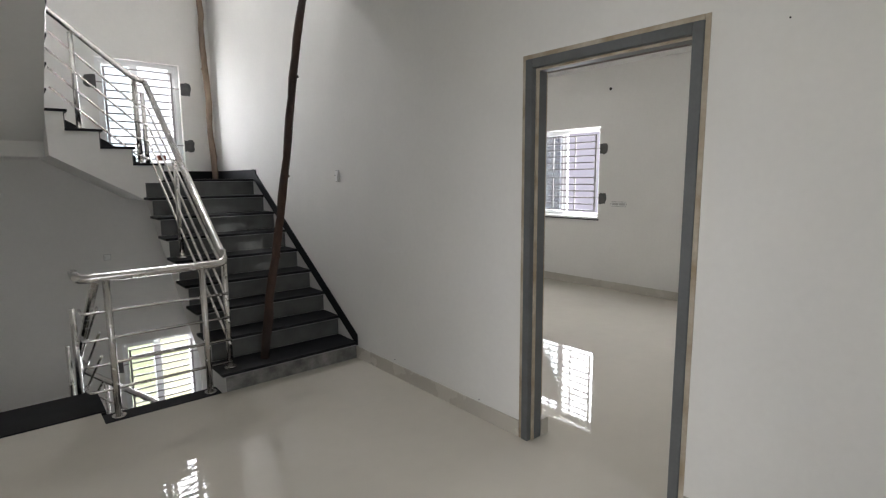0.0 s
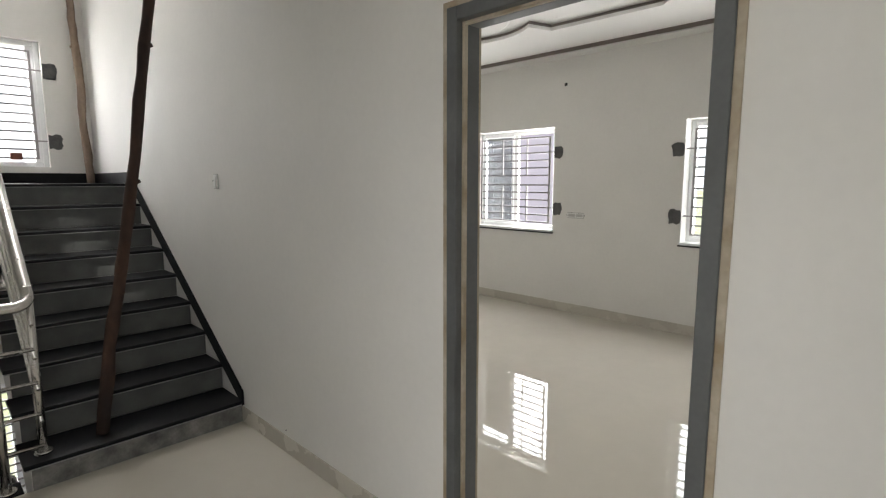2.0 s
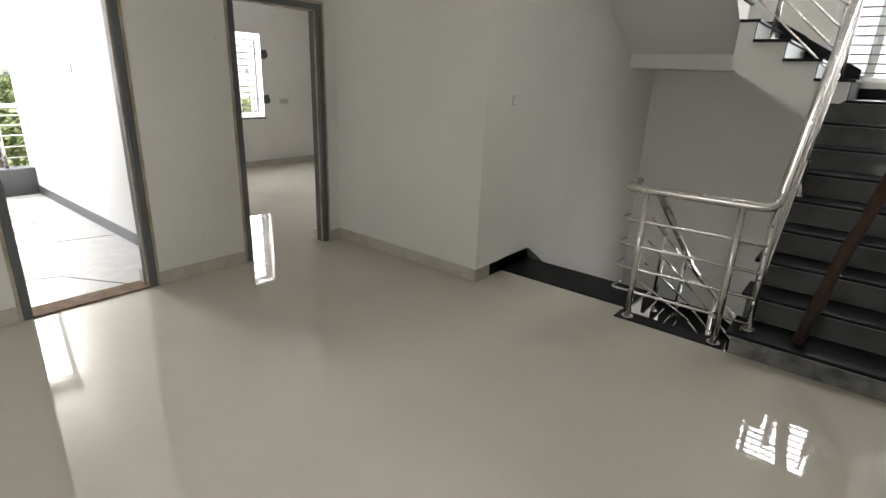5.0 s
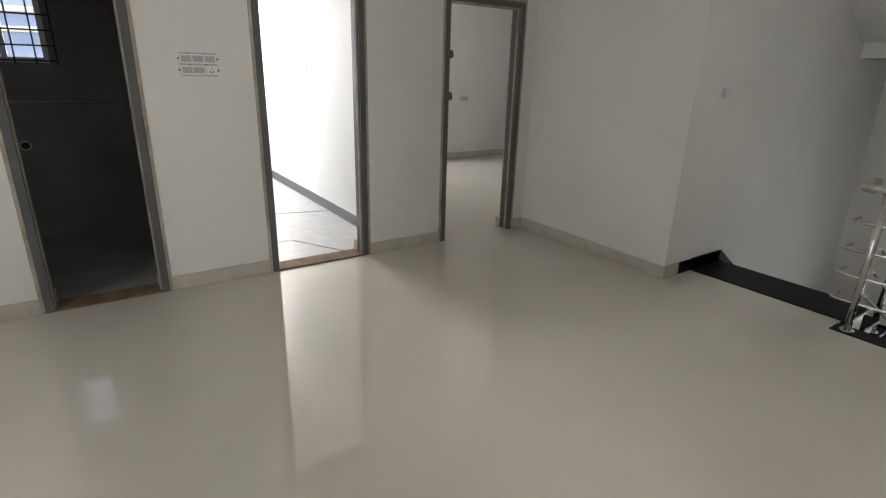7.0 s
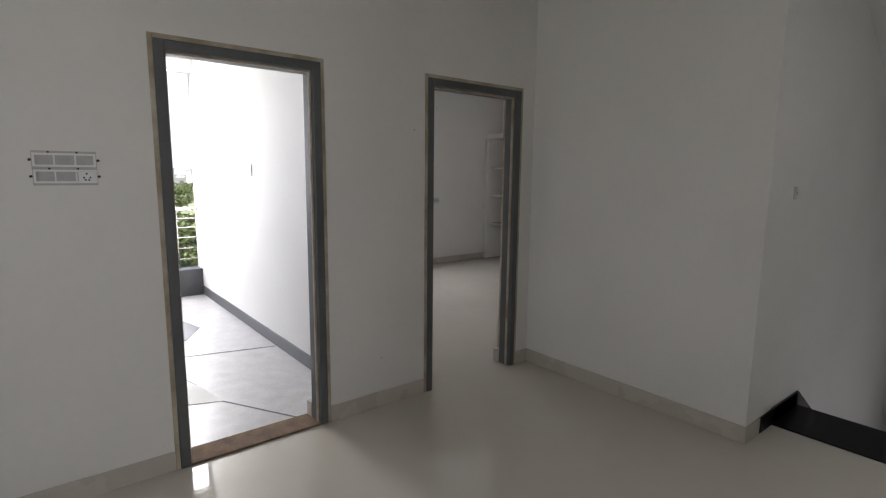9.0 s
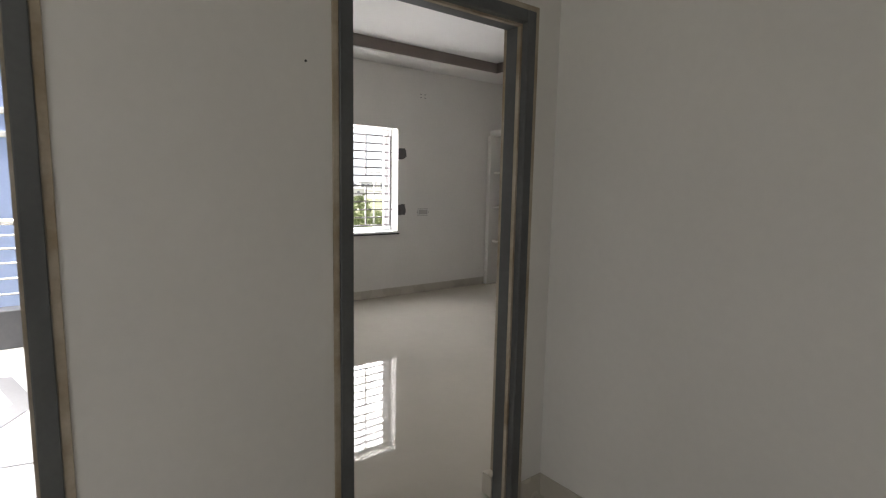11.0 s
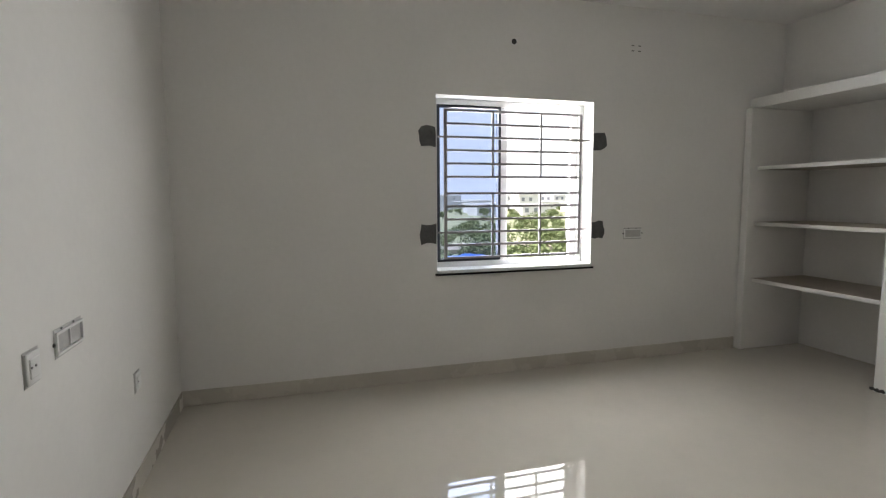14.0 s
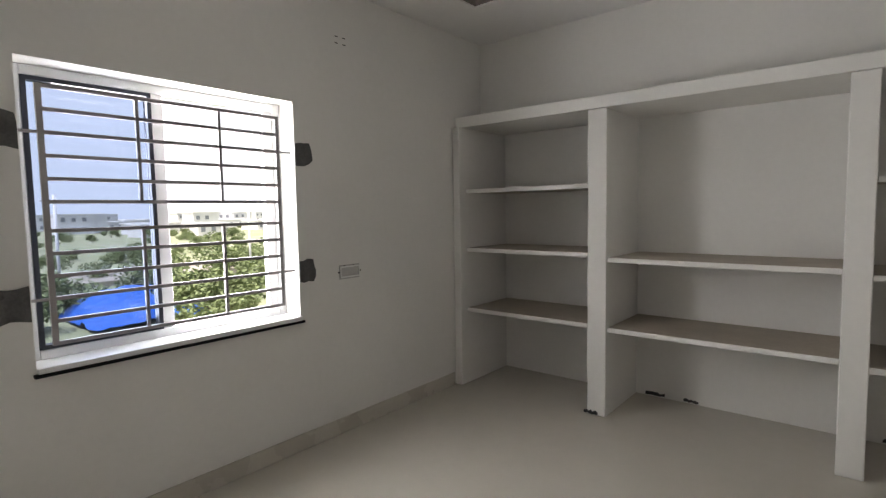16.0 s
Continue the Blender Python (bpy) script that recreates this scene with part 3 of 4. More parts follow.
    for k in range(N3):
        y = Y3 - RUN3 * k
        top = z + L2 + RISE3 * (k + 1)
        tread(SW + 0.002, (y - RUN3 + 0.0005) if k < N3 - 1 else 0.19, F3 + 0.03, y + 0.03, top, ob)
        part("riser", boxes((SW + 0.002, y + 0.0005, top - RISE3 + 0.0005, F3 - 0.002, y + 0.008, top - 0.0225)), RISER, ob, "grey granite riser")
    b0, b1 = (Y3 + 0.03, z + L2 + 0.10), (0.62, z + H + 0.004)
    part("stair_skirting", prism(bmesh.new(), [(b0[0], b0[1] - 0.09), b0, (b1[0], b1[1] + 0.1), (0.2, b1[1] + 0.1), (0.2, b1[1]), (b1[0], b1[1])], "x", SW + 0.0005, SW + 0.012), GRANITE, ob, "black granite skirting on the wall")
    return ob


def handrail(z, label):
    """Steel rail with posts and four cross bars from the hall to the landing and on."""
    ob = thing("stair_railing", (-1.0, 0.05, z), label, "railing", "stair railings")
    rx = -0.99
    s = RISE / RUN
    top0 = z + 0.93
    la = lambda y: z + R1 + 0.03 + s * y
    path = [(-1.84, 0.30, z + 0.905), (-1.84, 0.05, z + 0.90), (rx, 0.05, z + 0.905), (rx, 2.08, la(2.08) + 0.87), (-1.72, Y2 + 0.12, z + L2 + 0.88)]
    part("handrail", tube(bmesh.new(), bend(path[:3] + [path[3]], 0.07) + [], 0.027, 12), STEEL, ob, "round brushed steel handrail")
    part("handrail", tube(bmesh.new(), bend([path[3], (-1.10, 2.14, la(2.08) + 0.93), path[4], (-1.74, 1.9, z + L2 + 1.05), (-1.72, 0.32, z + H + 0.87)], 0.05), 0.027, 12), STEEL, ob, "round brushed steel handrail")
    for h in (0.195, 0.36, 0.52, 0.69):
        part("cross_bar", tube(bmesh.new(), bend([(-1.84, 0.20, z + h), (-1.84, 0.05, z + h), (rx, 0.05, z + h)], 0.03, 3), 0.0095, 8), STEEL, ob)
        part("cross_bar", tube(bmesh.new(), bend([(rx, 0.06, la(0) + h - 0.05), (rx, 2.08, la(2.08) + h - 0.05), (-1.10, 2.14, la(2.08) + h), (-1.72, Y2 + 0.10, z + L2 + h)], 0.03, 3), 0.0095, 8), STEEL, ob)
        part("cross_bar", tube(bmesh.new(), [(-1.745, Y3 - 0.1, z + L2 + RISE3 + h), (-1.73, 0.34, z + H + h - 0.03)], 0.0095, 8), STEEL, ob)

    def post(x, y, zb, h):
        p = part("post", bar((x, y, zb), (x, y, zb + h), 0.021, 12), STEEL, ob, "round steel post")
        part("base_flange", tube(bmesh.new(), [(x, y, zb), (x, y, zb + 0.012)], 0.04, 16), STEEL, p)
    post(-1.70, 0.05, z + 0.006, 0.89)
    post(-1.15, 0.05, z + 0.006, 0.89)
    post(rx, 0.10, z + R1, 0.86)
    for k in (4, 8):
        post(rx, SY(k) + 0.12, z + ST(k), 0.84)
    post(-1.06, Y2 + 0.11, z + SZ[0], 0.80)
    post(-1.53, Y2 + 0.11, z + SZ[2], 0.84)
    for k in (1, 4):
        post(-1.81, Y3 - RUN3 * k - 0.12, z + L2 + RISE3 * (k + 1), 0.86)
    return ob


storey(0, "dog-leg stair with black granite treads and grey risers")
storey(-H, "lower dog-leg stair with black granite treads")
handrail(0, "brushed steel stair railing with round posts")
handrail(-H, "lower brushed steel stair railing")

# floor edges at the stair
setting("floor_stair_side", boxes((SW, 0.0, -0.15, -1.78, 0.2, 0)), TILE, FLOOR_LABEL)
setting("trim_granite_edge", bev(boxes((-1.78, 0.0, -0.15, FX - 0.03, 0.14, 0.006)), 0.003, 1), GRANITE, "black granite strip under the railing posts")
setting("trim_granite_landing", bev(boxes((SW + 0.001, 0.2, 0.001, -1.75, 0.63, 0.008)), 0.003, 1), GRANITE, "black granite strip at the head of the stair")
setting("trim_granite_step", bev(boxes((SW + 0.0005, 0.02, 0.002, SW + 0.012, 0.62, 0.1)), 0.002, 1), GRANITE, "black granite skirting at the stair head")


# wooden props
def prop(name, a, b, r0, r1, material, seed, label):
    ob = thing(name, a, label, "pole")
    rnd = random.Random(seed)
    a, b = Vector(a), Vector(b)
    pts = [a.lerp(b, i / 26) + Vector((rnd.uniform(-1, 1), rnd.uniform(-1, 1), 0)) * 0.005 + Vector((1, 0.4, 0)) * 0.009 * math.sin(i * 0.55 + seed) for i in range(27)]
    pts[0] = a
    pole = part("trunk", tube(bmesh.new(), pts, r0, 12, 0.10, seed, r1), material, ob)
    for k in (5, 9, 14, 19):
        d = Vector((rnd.uniform(-1, 1), rnd.uniform(-1, 0), 0.3)).normalized()
        part("knot", tube(bmesh.new(), [pts[k], pts[k] + d * (r0 + 0.012)], r0 * 0.5, 8, 0.1, k, r0 * 0.3), material, pole)


prop("wooden_prop", (-0.73, 0.12, R1), (-0.73 + 0.177 * 3.9, 0.12 + 0.035 * 3.9, R1 + 3.9), 0.033, 0.025, BARK, 3, "dark crooked wooden pole leaning on the stair's first tread")
prop("wooden_prop", (-0.075, 3.14, L1), (-0.12, 3.20, L1 + 2.42), 0.036, 0.03, BARK2, 8, "pale crooked wooden pole standing on the stair landing")
pl = thing("formwork_plank", (-0.6, 3.1, 3.9), "reddish wooden plank resting on the pale pole", "plank")
part("board", bev(boxes((-2.84, 3.02, 3.906, -0.002, 3.285, 3.945)), 0.004, 1), PLANK, pl)
part("packing_block", bev(boxes((-0.2, 3.14, 3.84, -0.06, 3.26, 3.905)), 0.004, 1), PLANK, pl)
for bx in (-0.62, -1.02):
    bk = thing("brick", (bx, 3.33, 1.665), "small red brick standing on the stair window sill", "brick", "bricks on the sill")
    part("body", bev(boxes((bx - 0.045, 3.31, 1.706, bx + 0.045, 3.36, 1.77)), 0.006, 2), BRICK, bk)


# switches and sockets; built on the plane x=0 facing +x
def switch_plate(name, m, w, h, label, gangs=1, open_box=False, holes=0):
    ob = thing(name, (0, 0, 0), label, "switch")
    # flat grey rim paints the shadow line round the plate
    part("shadow_gap_rim", boxes((0.0003, -w / 2 - 0.005, -h / 2 - 0.005, 0.002, w / 2 + 0.005, h / 2 + 0.005)), BOX_GAP_GREY, ob, "grey rim coloured as the shadow gap round the plate")
    part("plate", bev(boxes((0.0021, -w / 2, -h / 2, 0.009, w / 2, h / 2)), 0.002, 1), PLASTIC, ob)
    for g in range(gangs):
        y = -w / 2 + w * (g + 0.5) / gangs
        part("rocker", bev(boxes((0.009, y - w / gangs * 0.36, -h * 0.32, 0.013, y + w / gangs * 0.36, h * 0.32)), 0.002, 1), PLASTIC, ob)
    for k in range(holes):
        part("screw_hole", tube(bmesh.new(), [(0.0132, -w * 0.3 + w * 0.3 * k, h * 0.05), (0.0142, -w * 0.3 + w * 0.3 * k, h * 0.05)], 0.004, 8), PLASTIC_D, ob)
    ob.matrix_world = m
    return ob


def box_frame(name, m, w, h, rows, cols, label, filled=(), red=None):
    """An open modular box: rails and empty bays, a few of them filled."""
    ob = thing(name, (0, 0, 0), label, "switch board")
    t = 0.008
    part("backing", boxes((0.0004, -w / 2 - 0.003, -h / 2 - 0.003, 0.002, w / 2 + 0.003, h / 2 + 0.003)), BOX_GAP_GREY, ob, "grey recess behind the rails")
    for r in range(rows):
        z0, z1 = -h / 2 + h * r / rows + 0.006, -h / 2 + h * (r + 1) / rows - 0.006
        for b in ((0.002, -w / 2, z0, 0.01, w / 2, z0 + t), (0.002, -w / 2, z1 - t, 0.01, w / 2, z1), (0.002, -w / 2, z0 + t, 0.01, -w / 2 + t, z1 - t), (0.002, w / 2 - t, z0 + t, 0.01, w / 2, z1 - t)):
            part("rail", boxes(b), PLASTIC, ob)
        for c in range(1, cols):
            y = -w / 2 + w * c / cols
            part("divider", boxes((0.002, y - 0.0025, z0 + t, 0.008, y + 0.0025, z1 - t)), PLASTIC, ob)
        for y in (-w / 2 - 0.008, w / 2 + 0.008):
            part("screw", tube(bmesh.new(), [(0.001, y, (z0 + z1) / 2), (0.005, y, (z0 + z1) / 2)], 0.006, 8), PLASTIC_D, ob)
        for y in (-w * 0.25, w * 0.2):
            part("screw", tube(bmesh.new(), [(0.001, y, z1 + 0.004), (0.004, y, z1 + 0.004)], 0.0045, 8), PLASTIC_D, ob)
    for r, c in filled:
        y, z = -w / 2 + w * (c + 0.5) / cols, -h / 2 + h * (r + 0.5) / rows
        s = part("socket", bev(boxes((0.0021, y - w / cols * 0.42, z - h / rows * 0.34, 0.012, y + w / cols * 0.42, z + h / rows * 0.34)), 0.002, 1), PLASTIC, ob)
        for dy, dz in ((0, 0.012), (-0.011, -0.004), (0.011, -0.004), (-0.006, -0.014), (0.006, -0.014)):
            part("pin_hole", tube(bmesh.new(), [(0.0122, y + dy, z + dz), (0.0128, y + dy, z + dz)], 0.004, 8), PLASTIC_D, s)
    if red:
        r, c = red
        y, z = -w / 2 + w * (c + 0.5) / cols, -h / 2 + h * (r + 0.5) / rows
        part("breaker", bev(boxes((0.0021, y - 0.017, z - h / rows * 0.34, 0.016, y + 0.017, z + h / rows * 0.34)), 0.002, 1), RED, ob, "red breaker")
    ob.matrix_world = m
    return ob


box_frame("switch_board", pose(XW, -3.048, 1.48), 0.215, 0.135, 2, 3, "open white switch board on the hall wall with one socket", filled=[(0, 2)])
switch_plate("light_switch", pose(XE, 0.22, 1.50, 0, 0, 180), 0.055, 0.085, "small white switch plate above the stair", 1, holes=1)
switch_plate("light_switch", pose(SW, 0.21, 1.386), 0.045, 0.06, "small white switch plate on the stairwell wall", 1, holes=1)
switch_plate("light_switch", pose(-1.273, SN, 0.611, 0, 0, -90), 0.06, 0.06, "small white switch below the stair", 1, holes=1)
switch_plate("light_switch", pose(-6.58, -1.6, 1.485, 0, 0, -90), 0.12, 0.1, "white three-gang switch on the balcony wall", 3)
box_frame("power_socket", pose(BX, 1.948, 1.038), 0.16, 0.085, 1, 1, "empty white socket box beside the window")
switch_plate("power_socket", pose(-6.54, BS, 0.87, 0, 0, 90), 0.08, 0.09, "small white socket plate", 1, holes=2)
box_frame("power_socket", pose(-6.80, BS, 0.89, 0, 0, 90), 0.21, 0.085, 1, 2, "empty white socket box")
switch_plate("power_socket", pose(-7.5, BS, 0.495, 0, 0, 90), 0.075, 0.085, "small white low socket plate", 1, holes=1)
box_frame("switch_board", pose(-5.85, BS, 1.41, 0, 0, 90), 0.2, 0.17, 2, 3, "open white switch board with a red breaker", red=(0, 0))
box_frame("power_socket", pose(AX, -0.05, 1.12, 0, 0, 180), 0.2, 0.06, 1, 2, "empty white socket box beside the window")


def wall_pipe(m, label, r=0.02):
    ob = thing("conduit_outlet", (0, 0, 0), label, "conduit")
    part("collar", tube(bmesh.new(), [(0.0005, 0, 0), (0.004, 0, 0)], r * 1.35, 14), PLASTIC, ob)
    part("bore", tube(bmesh.new(), [(0.004, 0, 0), (0.0048, 0, 0)], r, 14), PLASTIC_D, ob, "dark open bore")
    ob.matrix_world = m


wall_pipe(pose(BX, 0.897, 2.452), "dark round pipe hole above the window")
wall_pipe(pose(AX, 0.12, 2.57, 0, 0, 180), "dark round pipe hole high on the wall")
wall_pipe(pose(-6.25, -4.144, 0.805), "round pipe outlet in the washroom wall", 0.03)
for yy, zz in ((1.90, 2.50), (1.96, 2.50), (1.90, 2.46), (1.96, 2.46)):
    mk = thing("screw_anchor", (BX, yy, zz), "tiny dark screw hole in the wall", "screw", "screw holes by the window")
    part("hole", boxes((BX + 0.0004, yy - 0.012, zz - 0.003, BX + 0.0015, yy + 0.012, zz + 0.003)), PLASTIC_D, mk)

for m_at, kind_of in ((pose(XE, -2.98, 2.02, 0, 0, 180), "hall"), (pose(XW, -1.27, 1.74), "hall"), (pose(XW, -1.52, 0.32), "hall"), (pose(XE, -0.55, 0.13, 0, 0, 180), "hall"), (pose(XE, -1.45, 0.115, 0, 0, 180), "hall"), (pose(BX, 0.28, 1.70), "room")):
    nl = thing("wall_nail", (0, 0, 0), "tiny dark nail stuck in the plaster", "nail", "nails in the walls")
    part("head", tube(bmesh.new(), [(0.0004, 0, 0), (0.005, 0.001, 0.001)], 0.0032, 7, 0.2, 4), PLASTIC_D, nl)
    nl.matrix_world = m_at

# built-in shelves of room B
DIV = [(-7.318, -7.188), (-5.95, -5.83)]
sh = thing("built_in_shelves", (-6.5, 3.4, 0), "built-in white plastered shelves with stone boards, empty", "shelves")
part("loft_slab", bev(boxes((BX + 0.001, 3.075, 2.065, XW - 0.151, BN - 0.001, 2.148)), 0.004, 1), PAINT, sh)
part("loft_wall", boxes((BX + 0.001, 3.43, 2.149, XW - 0.151, BN - 0.001, CEIL_B - 0.001)), PAINT, sh)
part("side_pier", bev(boxes((BX + 0.009, 3.025, 0.001, BX + 0.075, BN - 0.001, 2.064)), 0.005, 1), PAINT, sh)
for a, b in DIV:
    part("divider", bev(boxes((a, 3.085, 0.001, b, BN - 0.001, 2.064)), 0.005, 1), PAINT, sh)
bays = [(BX + 0.076, DIV[0][0] - 0.001), (DIV[0][1] + 0.001, DIV[1][0] - 0.001), (DIV[1][1] + 0.001, XW - 0.152)]
for i, (a, b) in enumerate(bays):
    for zt in ((1.58, 1.112, 0.625), (1.085, 0.613), (1.55, 1.06, 0.59))[i]:
        s = part("shelf", bev(boxes((a, 3.12, zt - 0.026, b, BN - 0.001, zt)), 0.003, 1), SHELF, sh, "thin brown stone shelf")
        part("front_edge", bev(boxes((a, 3.107, zt - 0.03, b, 3.1195, zt + 0.001)), 0.002, 1), PAINT, s, "white painted shelf edge")
rnd = random.Random(5)
for i, (x, L) in enumerate(((-7.05, 0.14), (-6.80, 0.10), (-5.7, 0.1), (-7.29, 0.1))):
    y = BN if i < 3 else 3.085
    ck = thing("floor_crack", (x, y, 0.0), "dark broken plaster gap at the foot of the shelves", "crack", "plaster gaps")
    pts = [(x - L / 2 + L * k / 8, 0.022 + rnd.uniform(0, 0.014)) for k in range(9)] + [(x + L / 2 - L * k / 8, 0.008 + rnd.uniform(-0.004, 0.004)) for k in range(9)]
    part("gap", prism(bmesh.new(), pts, "y", y - 0.003, y - 0.0006), PLASTIC_D, ck)

# balcony
kb = thing("balcony_parapet", (-8.52, -2.35, -0.02), "low grey-black stone clad balcony kerb", "parapet")
part("kerb", bev(boxes((-8.64, -3.1, -0.02, -8.44, -1.601, 0.30)), 0.006, 1), STONE_D, kb)
rl = thing("balcony_railing", (-8.54, -2.35, 0.30), "steel balcony railing with horizontal bars", "railing")
part("top_rail", bar((-8.54, -3.09, 1.02), (-8.54, -1.61, 1.02), 0.025, 12), STEEL, rl)
for z in (0.42, 0.55, 0.68, 0.80, 0.91):
    part("cross_bar", bar((-8.54, -3.09, z), (-8.54, -1.61, z), 0.008, 8), STEEL, rl)
for y in (-1.85, -2.95):
    part("post", bar((-8.54, y, 0.301), (-8.54, y, 1.0), 0.02, 10), STEEL, rl)
hexa = [(-7.95, -2.95), (-7.65, -2.15), (-7.0, -2.0), (-6.65, -2.2), (-6.9, -2.75), (-7.5, -3.08)]
mid_x, mid_y = sum(p[0] for p in hexa) / 6, sum(p[1] for p in hexa) / 6
for k in range(6):
    p, q = hexa[k], hexa[(k + 1) % 6]
    inn = lambda c: (c[0] + (mid_x - c[0]) * 0.24, c[1] + (mid_y - c[1]) * 0.24)
    setting("trim_inlay", prism(bmesh.new(), [p, q, inn(q), inn(p)], "z", -0.0195, -0.016), STONE_D, "dark stone inlay band in the balcony floor")
setting("trim_slab", prism(bmesh.new(), [(-5.85, -2.75), (-5.55, -2.35), (-5.2, -2.3), (-5.35, -2.75)], "z", -0.0195, -0.0165), PAINT, "pale polished slab in the balcony floor")
for pts in ([(-6.9, -2.75), (-6.885, -2.745), (-5.55, -2.35), (-5.56, -2.362)], [(-6.3, -2.57), (-6.29, -2.57), (-6.05, -1.62), (-6.062, -1.62)],
            [(-5.35, -2.75), (-5.345, -2.738), (-4.7, -3.0), (-4.7, -3.012)], [(-5.2, -2.3), (-5.2, -2.288), (-4.7, -2.0), (-4.7, -2.012)], [(-6.3, -2.57), (-6.288, -2.57), (-6.2, -3.09), (-6.215, -3.09)]):
    setting("trim_joint", prism(bmesh.new(), pts, "z", -0.0195, -0.0175), STONE_D, "dark joint between floor slabs")
tl = thing("tube_light_bracket", (-7.3, -2.6, 2.74), "white tube light bracket under the balcony ceiling", "light fitting")
part("batten", bev(boxes((-7.9, -2.62, 2.70, -6.9, -2.58, 2.74)), 0.004, 1), PLASTIC, tl)
part("arm", bar((-7.6, -2.6, 2.7), (-7.4, -2.45, 2.66), 0.012, 8), PLASTIC, tl)

# washroom
wg = tagged(thing("window_7", (-6.3, -4.155, 1.46), "small washroom window with dark steel grille", "window"), kind="structure")
for b in ((-6.34, -4.45, 1.46, -6.29, -4.41, 2.07), (-6.34, -3.90, 1.46, -6.29, -3.86, 2.07), (-6.34, -4.41, 1.46, -6.29, -3.90, 1.50), (-6.34, -4.41, 2.03, -6.29, -3.90, 2.07), (-6.34, -4.17, 1.50, -6.29, -4.13, 2.03)):
    part("window_frame", boxes(b), UPVC, wg)
for i in range(6):
    part("grille_bar", boxes((-6.24, -4.50, 1.47 + 0.115 * i, -6.225, -3.81, 1.482 + 0.115 * i)), PLASTIC_D, wg)
for i in range(6):
    part("grille_upright", boxes((-6.2245, -4.50 + 0.137 * i, 1.445, -6.212, -4.488 + 0.137 * i, 2.09)), PLASTIC_D, wg)
wp = thing("wall_pipe", (-6.2, -3.6, 1.15), "grey water pipe on the washroom wall", "pipe")
part("pipe", bar((-6.235, -5.3, 1.16), (-6.235, -3.5, 1.16), 0.014, 10), SKIRT, wp)

# outdoors
GZ = -4.6
HAZE = bpy.data.materials.new("bright_haze")
HAZE.use_nodes = True
hn = HAZE.node_tree.nodes
hn.remove(hn["Principled BSDF"])
em = hn.new("ShaderNodeEmission")
em.inputs["Color"].default_value, em.inputs["Strength"].default_value = (0.92, 0.96, 1.0, 1), 0.8
HAZE.node_tree.links.new(em.outputs[0], hn["Material Output"].inputs[0])
bm = bmesh.new()
lo, hi = [], []
for k in range(48):
    c, s = math.cos(2 * math.pi * k / 48), math.sin(2 * math.pi * k / 48)
    lo.append(bm.verts.new((420 * c, 420 * s, GZ - 4)))
    hi.append(bm.verts.new((420 * c, 420 * s, 240)))
for k in range(48):
    bm.faces.new((lo[k], lo[(k + 1) % 48], hi[(k + 1) % 48], hi[k]))
setting("backdrop", bm, HAZE, "pale hazy overcast sky near the horizon")
bm = bmesh.new()
bmesh.ops.create_grid(bm, x_segments=80, y_segments=80, size=1500)
for v in bm.verts:
    v.co.z = GZ + (noise.noise(v.co * 0.02) * 0.5 if v.co.length > 40 else 0)
setting("ground", bm, GRASS, "dry green scrubland around the house")
setting("road", boxes((-62, -400, GZ - 0.3, -55, 400, GZ + 0.55)), ROAD, "pale dusty road through the scrub")
bb = thing("apartment_building", (-13, -6, GZ), "light blue rendered neighbouring building with grooves", "building")
part("wall", boxes((-18, -12, GZ, -12, -2.2, 9)), BLUEWALL, bb)
for z in (1.9, 2.2, -1.3, 5.2):
    part("groove_band", bev(boxes((-18.02, -12.02, z, -11.97, -2.17, z + 0.08)), 0.01, 1), FARWALL, bb, "pale moulding band")
part("roof", boxes((-18.2, -12.2, 9, -11.8, -2.0, 9.2)), FARWALL, bb)


def clump_mesh(seed, leaves, rx, rz, size):
    """Many small leaf cards of real blades in an uneven crown."""
    r = random.Random(seed)
    lobes = [(Vector((r.uniform(-1, 1) * rx * 0.7, r.uniform(-1, 1) * rx * 0.7, r.uniform(-0.5, 0.7) * rz)), r.uniform(0.35, 0.6)) for _ in range(9)]
    vs, fs = [], []
    for _ in range(leaves):
        c, q = r.choice(lobes)
        d = Vector((r.gauss(0, 1), r.gauss(0, 1), r.gauss(0, 1))).normalized() * (r.random() ** 0.4)
        p = c + Vector((d.x * rx * q, d.y * rx * q, d.z * rz * q))
        a = Vector((r.gauss(0, 1), r.gauss(0, 1), r.gauss(0, 0.6))).normalized() * size * r.uniform(0.6, 1.3)
        b = a.cross(Vector((r.gauss(0, 1), r.gauss(0, 1), r.gauss(0, 1)))).normalized() * size * 0.45
        n = len(vs)
        vs += [p - a, p + b, p + a, p - b]
        fs.append((n, n + 1, n + 2, n + 3))
    me = bpy.data.meshes.new("crown")
    me.from_pydata([tuple(v) for v in vs], [], fs)
    me.materials.append(LEAF)
    return me


CROWNS = [clump_mesh(i, 1500, 2.4, 1.7, 0.22) for i in range(3)]


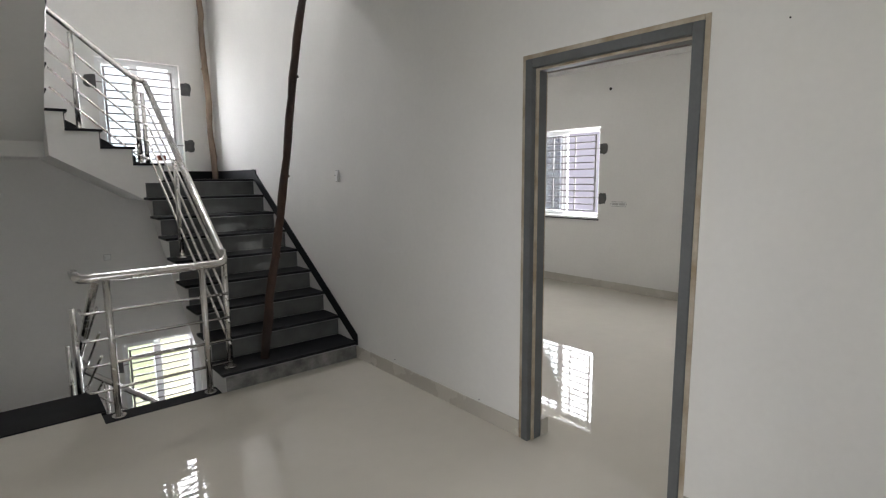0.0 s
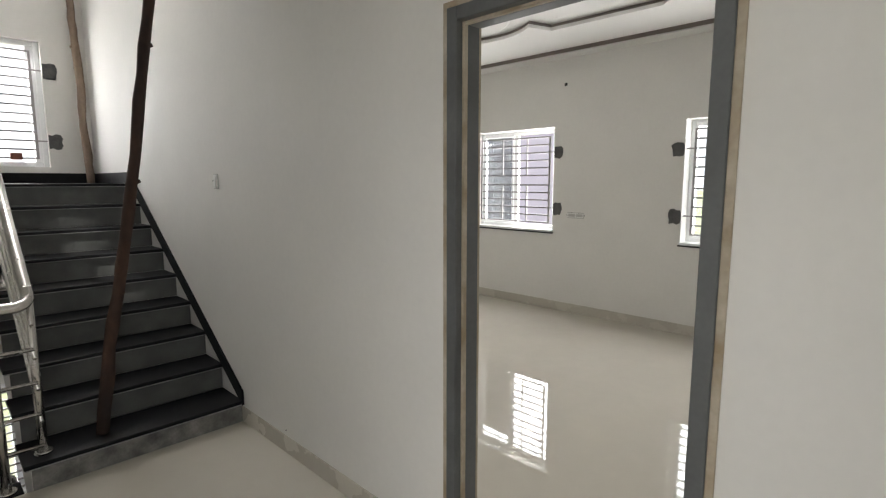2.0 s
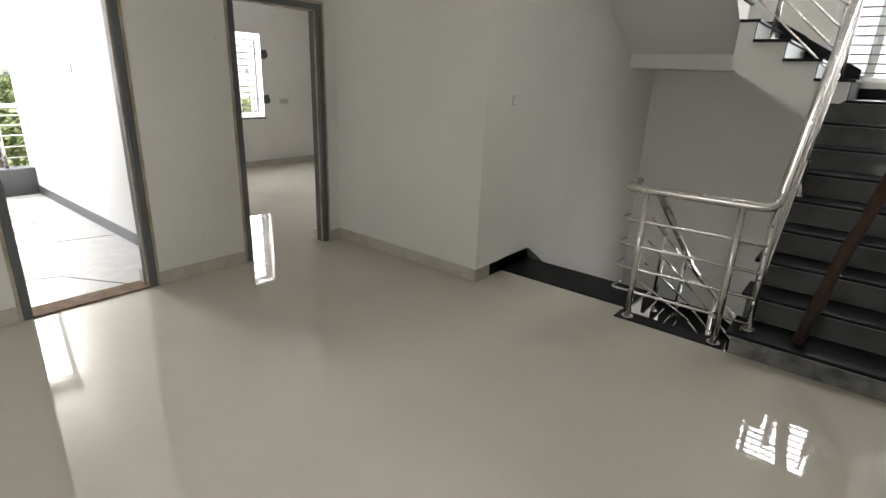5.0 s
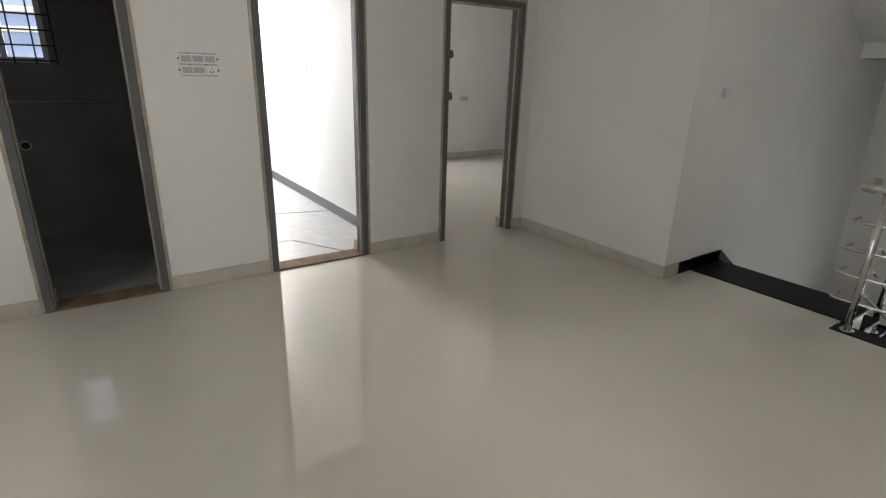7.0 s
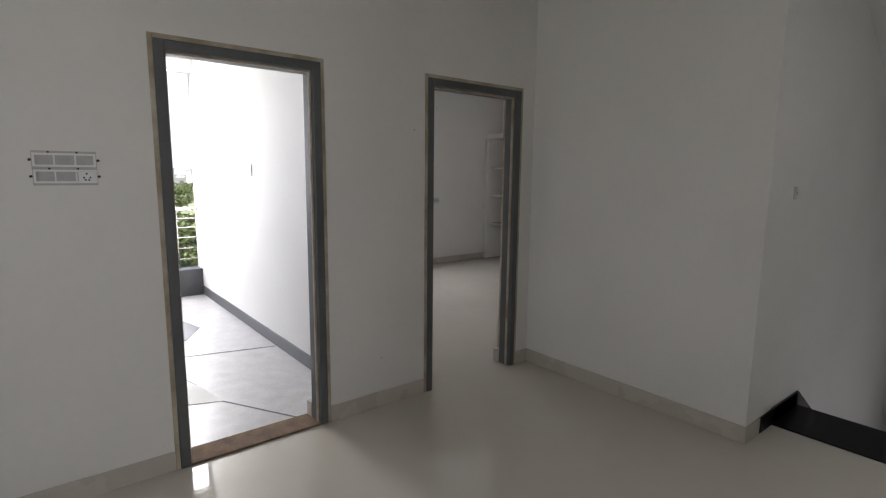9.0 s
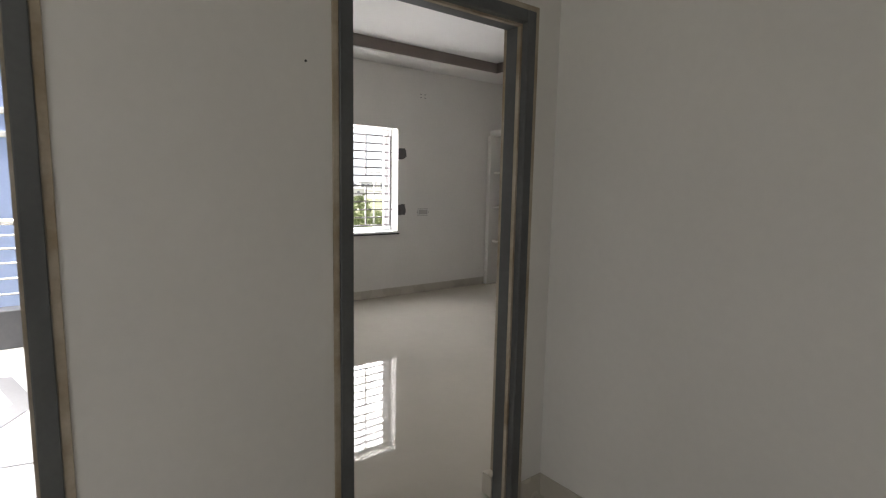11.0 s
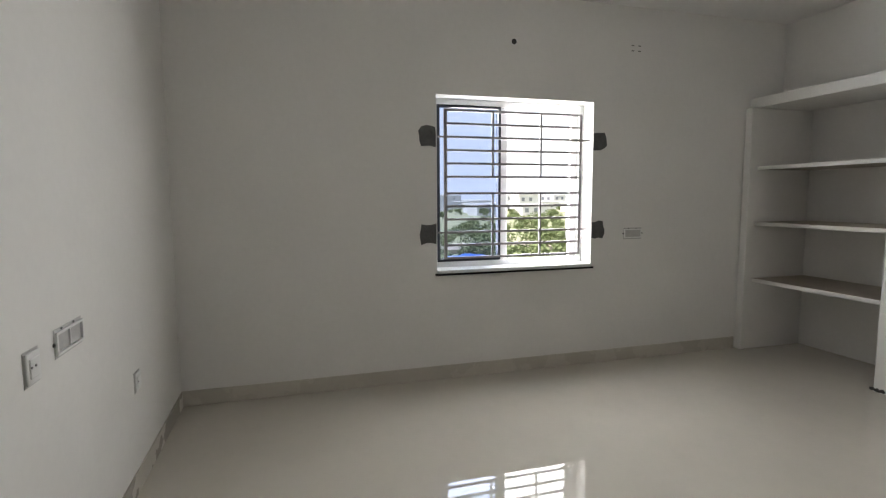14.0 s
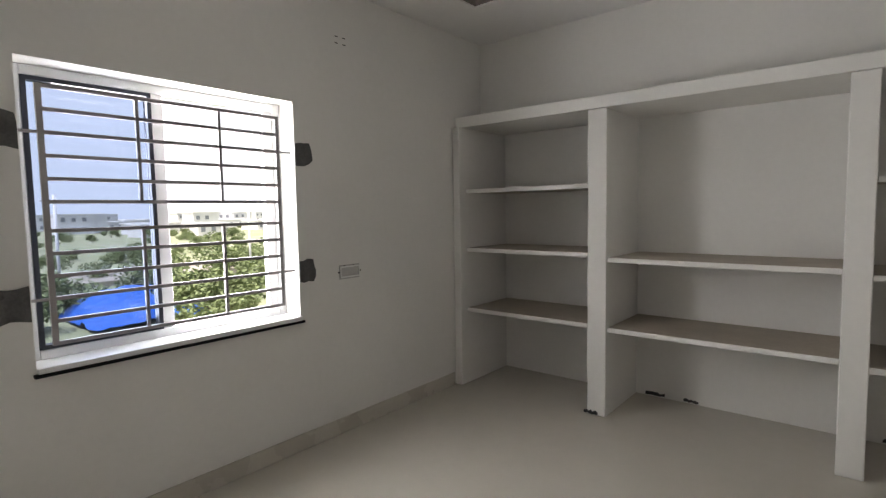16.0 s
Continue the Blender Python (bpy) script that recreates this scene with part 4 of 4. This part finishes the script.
def tree(x, y, s, h, seed):
    ob = thing("tree", (x, y, GZ + 0.2), "leafy green tree in the scrubland", "tree", "trees beyond the house")
    r = random.Random(seed)
    z = GZ - 0.4
    tr = part("trunk", tube(bmesh.new(), [(x, y, z), (x + 0.1 * s, y, z + h * 0.4), (x, y + 0.1, z + h)], 0.16 * s, 8, 0.1, seed, 0.07 * s), BARK2, ob)
    for k in range(3):
        a = r.uniform(0, 6.28)
        part("limb", tube(bmesh.new(), [(x, y, z + h * 0.6), (x + math.cos(a) * 1.1 * s, y + math.sin(a) * 1.1 * s, z + h * 0.98)], 0.06 * s, 6, 0, k, 0.02 * s), BARK2, tr)
    c = new("crown", CROWNS[seed % 3])
    c.parent = ob
    c.matrix_parent_inverse = ob.matrix_world.inverted()
    c.matrix_basis = pose(x, y, z + h + 0.5 * s, 0, 0, seed * 50) @ Matrix.Diagonal((s, s, s, 1))


rnd = random.Random(11)
for i in range(20):
    d = rnd.uniform(34, 90)
    tree(-d, 2.5 + d * rnd.uniform(-0.16, 0.13), rnd.uniform(0.7, 1.15), rnd.uniform(1.2, 2.6), i)
for i in range(40):
    d = rnd.uniform(30, 95)
    tree(-d, -0.3 + d * rnd.uniform(0.15, 0.6), rnd.uniform(0.5, 0.9), rnd.uniform(0.6, 1.5), i + 20)
for i in range(45):
    d = rnd.uniform(95, 210)
    tree(-d, d * rnd.uniform(-0.25, 0.6), rnd.uniform(0.55, 0.9), rnd.uniform(0.5, 1.2), i + 60)
for i in range(5):
    tree(16 + rnd.uniform(0, 14), rnd.uniform(-12, 12), rnd.uniform(0.8, 1.2), rnd.uniform(1.2, 2.4), i + 50)


def block(x, y, w, d, h, storeys, seed, tone):
    ob = thing("house", (x, y, GZ), "distant pale flat-roofed house", "house", "distant houses")
    part("wall", boxes((x - d / 2, y - w / 2, GZ - 0.5, x + d / 2, y + w / 2, GZ + h)), tone, ob)
    part("roof", boxes((x - d / 2 - 0.3, y - w / 2 - 0.3, GZ + h, x + d / 2 + 0.3, y + w / 2 + 0.3, GZ + h + 0.4)), FARWALL, ob)
    face = x + d / 2 if x < 0 else x - d / 2
    sg = 1 if x < 0 else -1
    for s in range(storeys):
        for k in range(int(w // 3)):
            yy = y - w / 2 + 1.5 + k * 3
            zz = GZ + 1 + s * h / storeys
            part("window", boxes((face + sg * 0.01, yy - 0.6, zz, face + sg * 0.08, yy + 0.6, zz + 1.3)), FARDARK, ob)


for i in range(85):
    d = rnd.uniform(150, 390)
    st = rnd.randint(1, 2)
    block(-d, d * rnd.uniform(-0.35, 0.75), rnd.uniform(7, 14), rnd.uniform(8, 12), st * 3.2, st, i, FARWALL)
pinkish = mat("mauve_render", (0.20, 0.19, 0.24), 0.85, var=0.06, scale=0.5, fine=20, bump=0.1)
block(10.5, 7.9, 8.6, 6, 9.8, 3, 77, pinkish)
tp = thing("tarpaulin_heap", (-40, 11.5, GZ), "crumpled bright blue tarpaulin over a heap", "tarpaulin")
bm = bmesh.new()
bmesh.ops.create_grid(bm, x_segments=24, y_segments=24, size=1)
for v in bm.verts:
    x, y = v.co.x, v.co.y
    v.co = Vector((-40 + x * 4, 11.5 + y * 3.2, GZ + 0.25 + 1.5 * max(0, 1 - x * x) * max(0, 1 - y * y) + 0.35 * noise.noise(Vector((x * 4, y * 4, 0)))))
for f in bm.faces:
    f.smooth = True
part("sheet", bm, TARP, tp)
for i in range(3):
    up = thing("utility_pole", (-48, -4 + 14 * i, GZ), "thin grey utility pole by the road", "utility pole", "utility poles")
    part("shaft", bar((-48, -4 + 14 * i, GZ - 0.4), (-48, -4 + 14 * i, GZ + 7.5), 0.1, 8), FARWALL, up)
    part("cross_arm", boxes((-48.05, -4.8 + 14 * i, GZ + 7, -47.95, -3.2 + 14 * i, GZ + 7.12)), FARWALL, up)
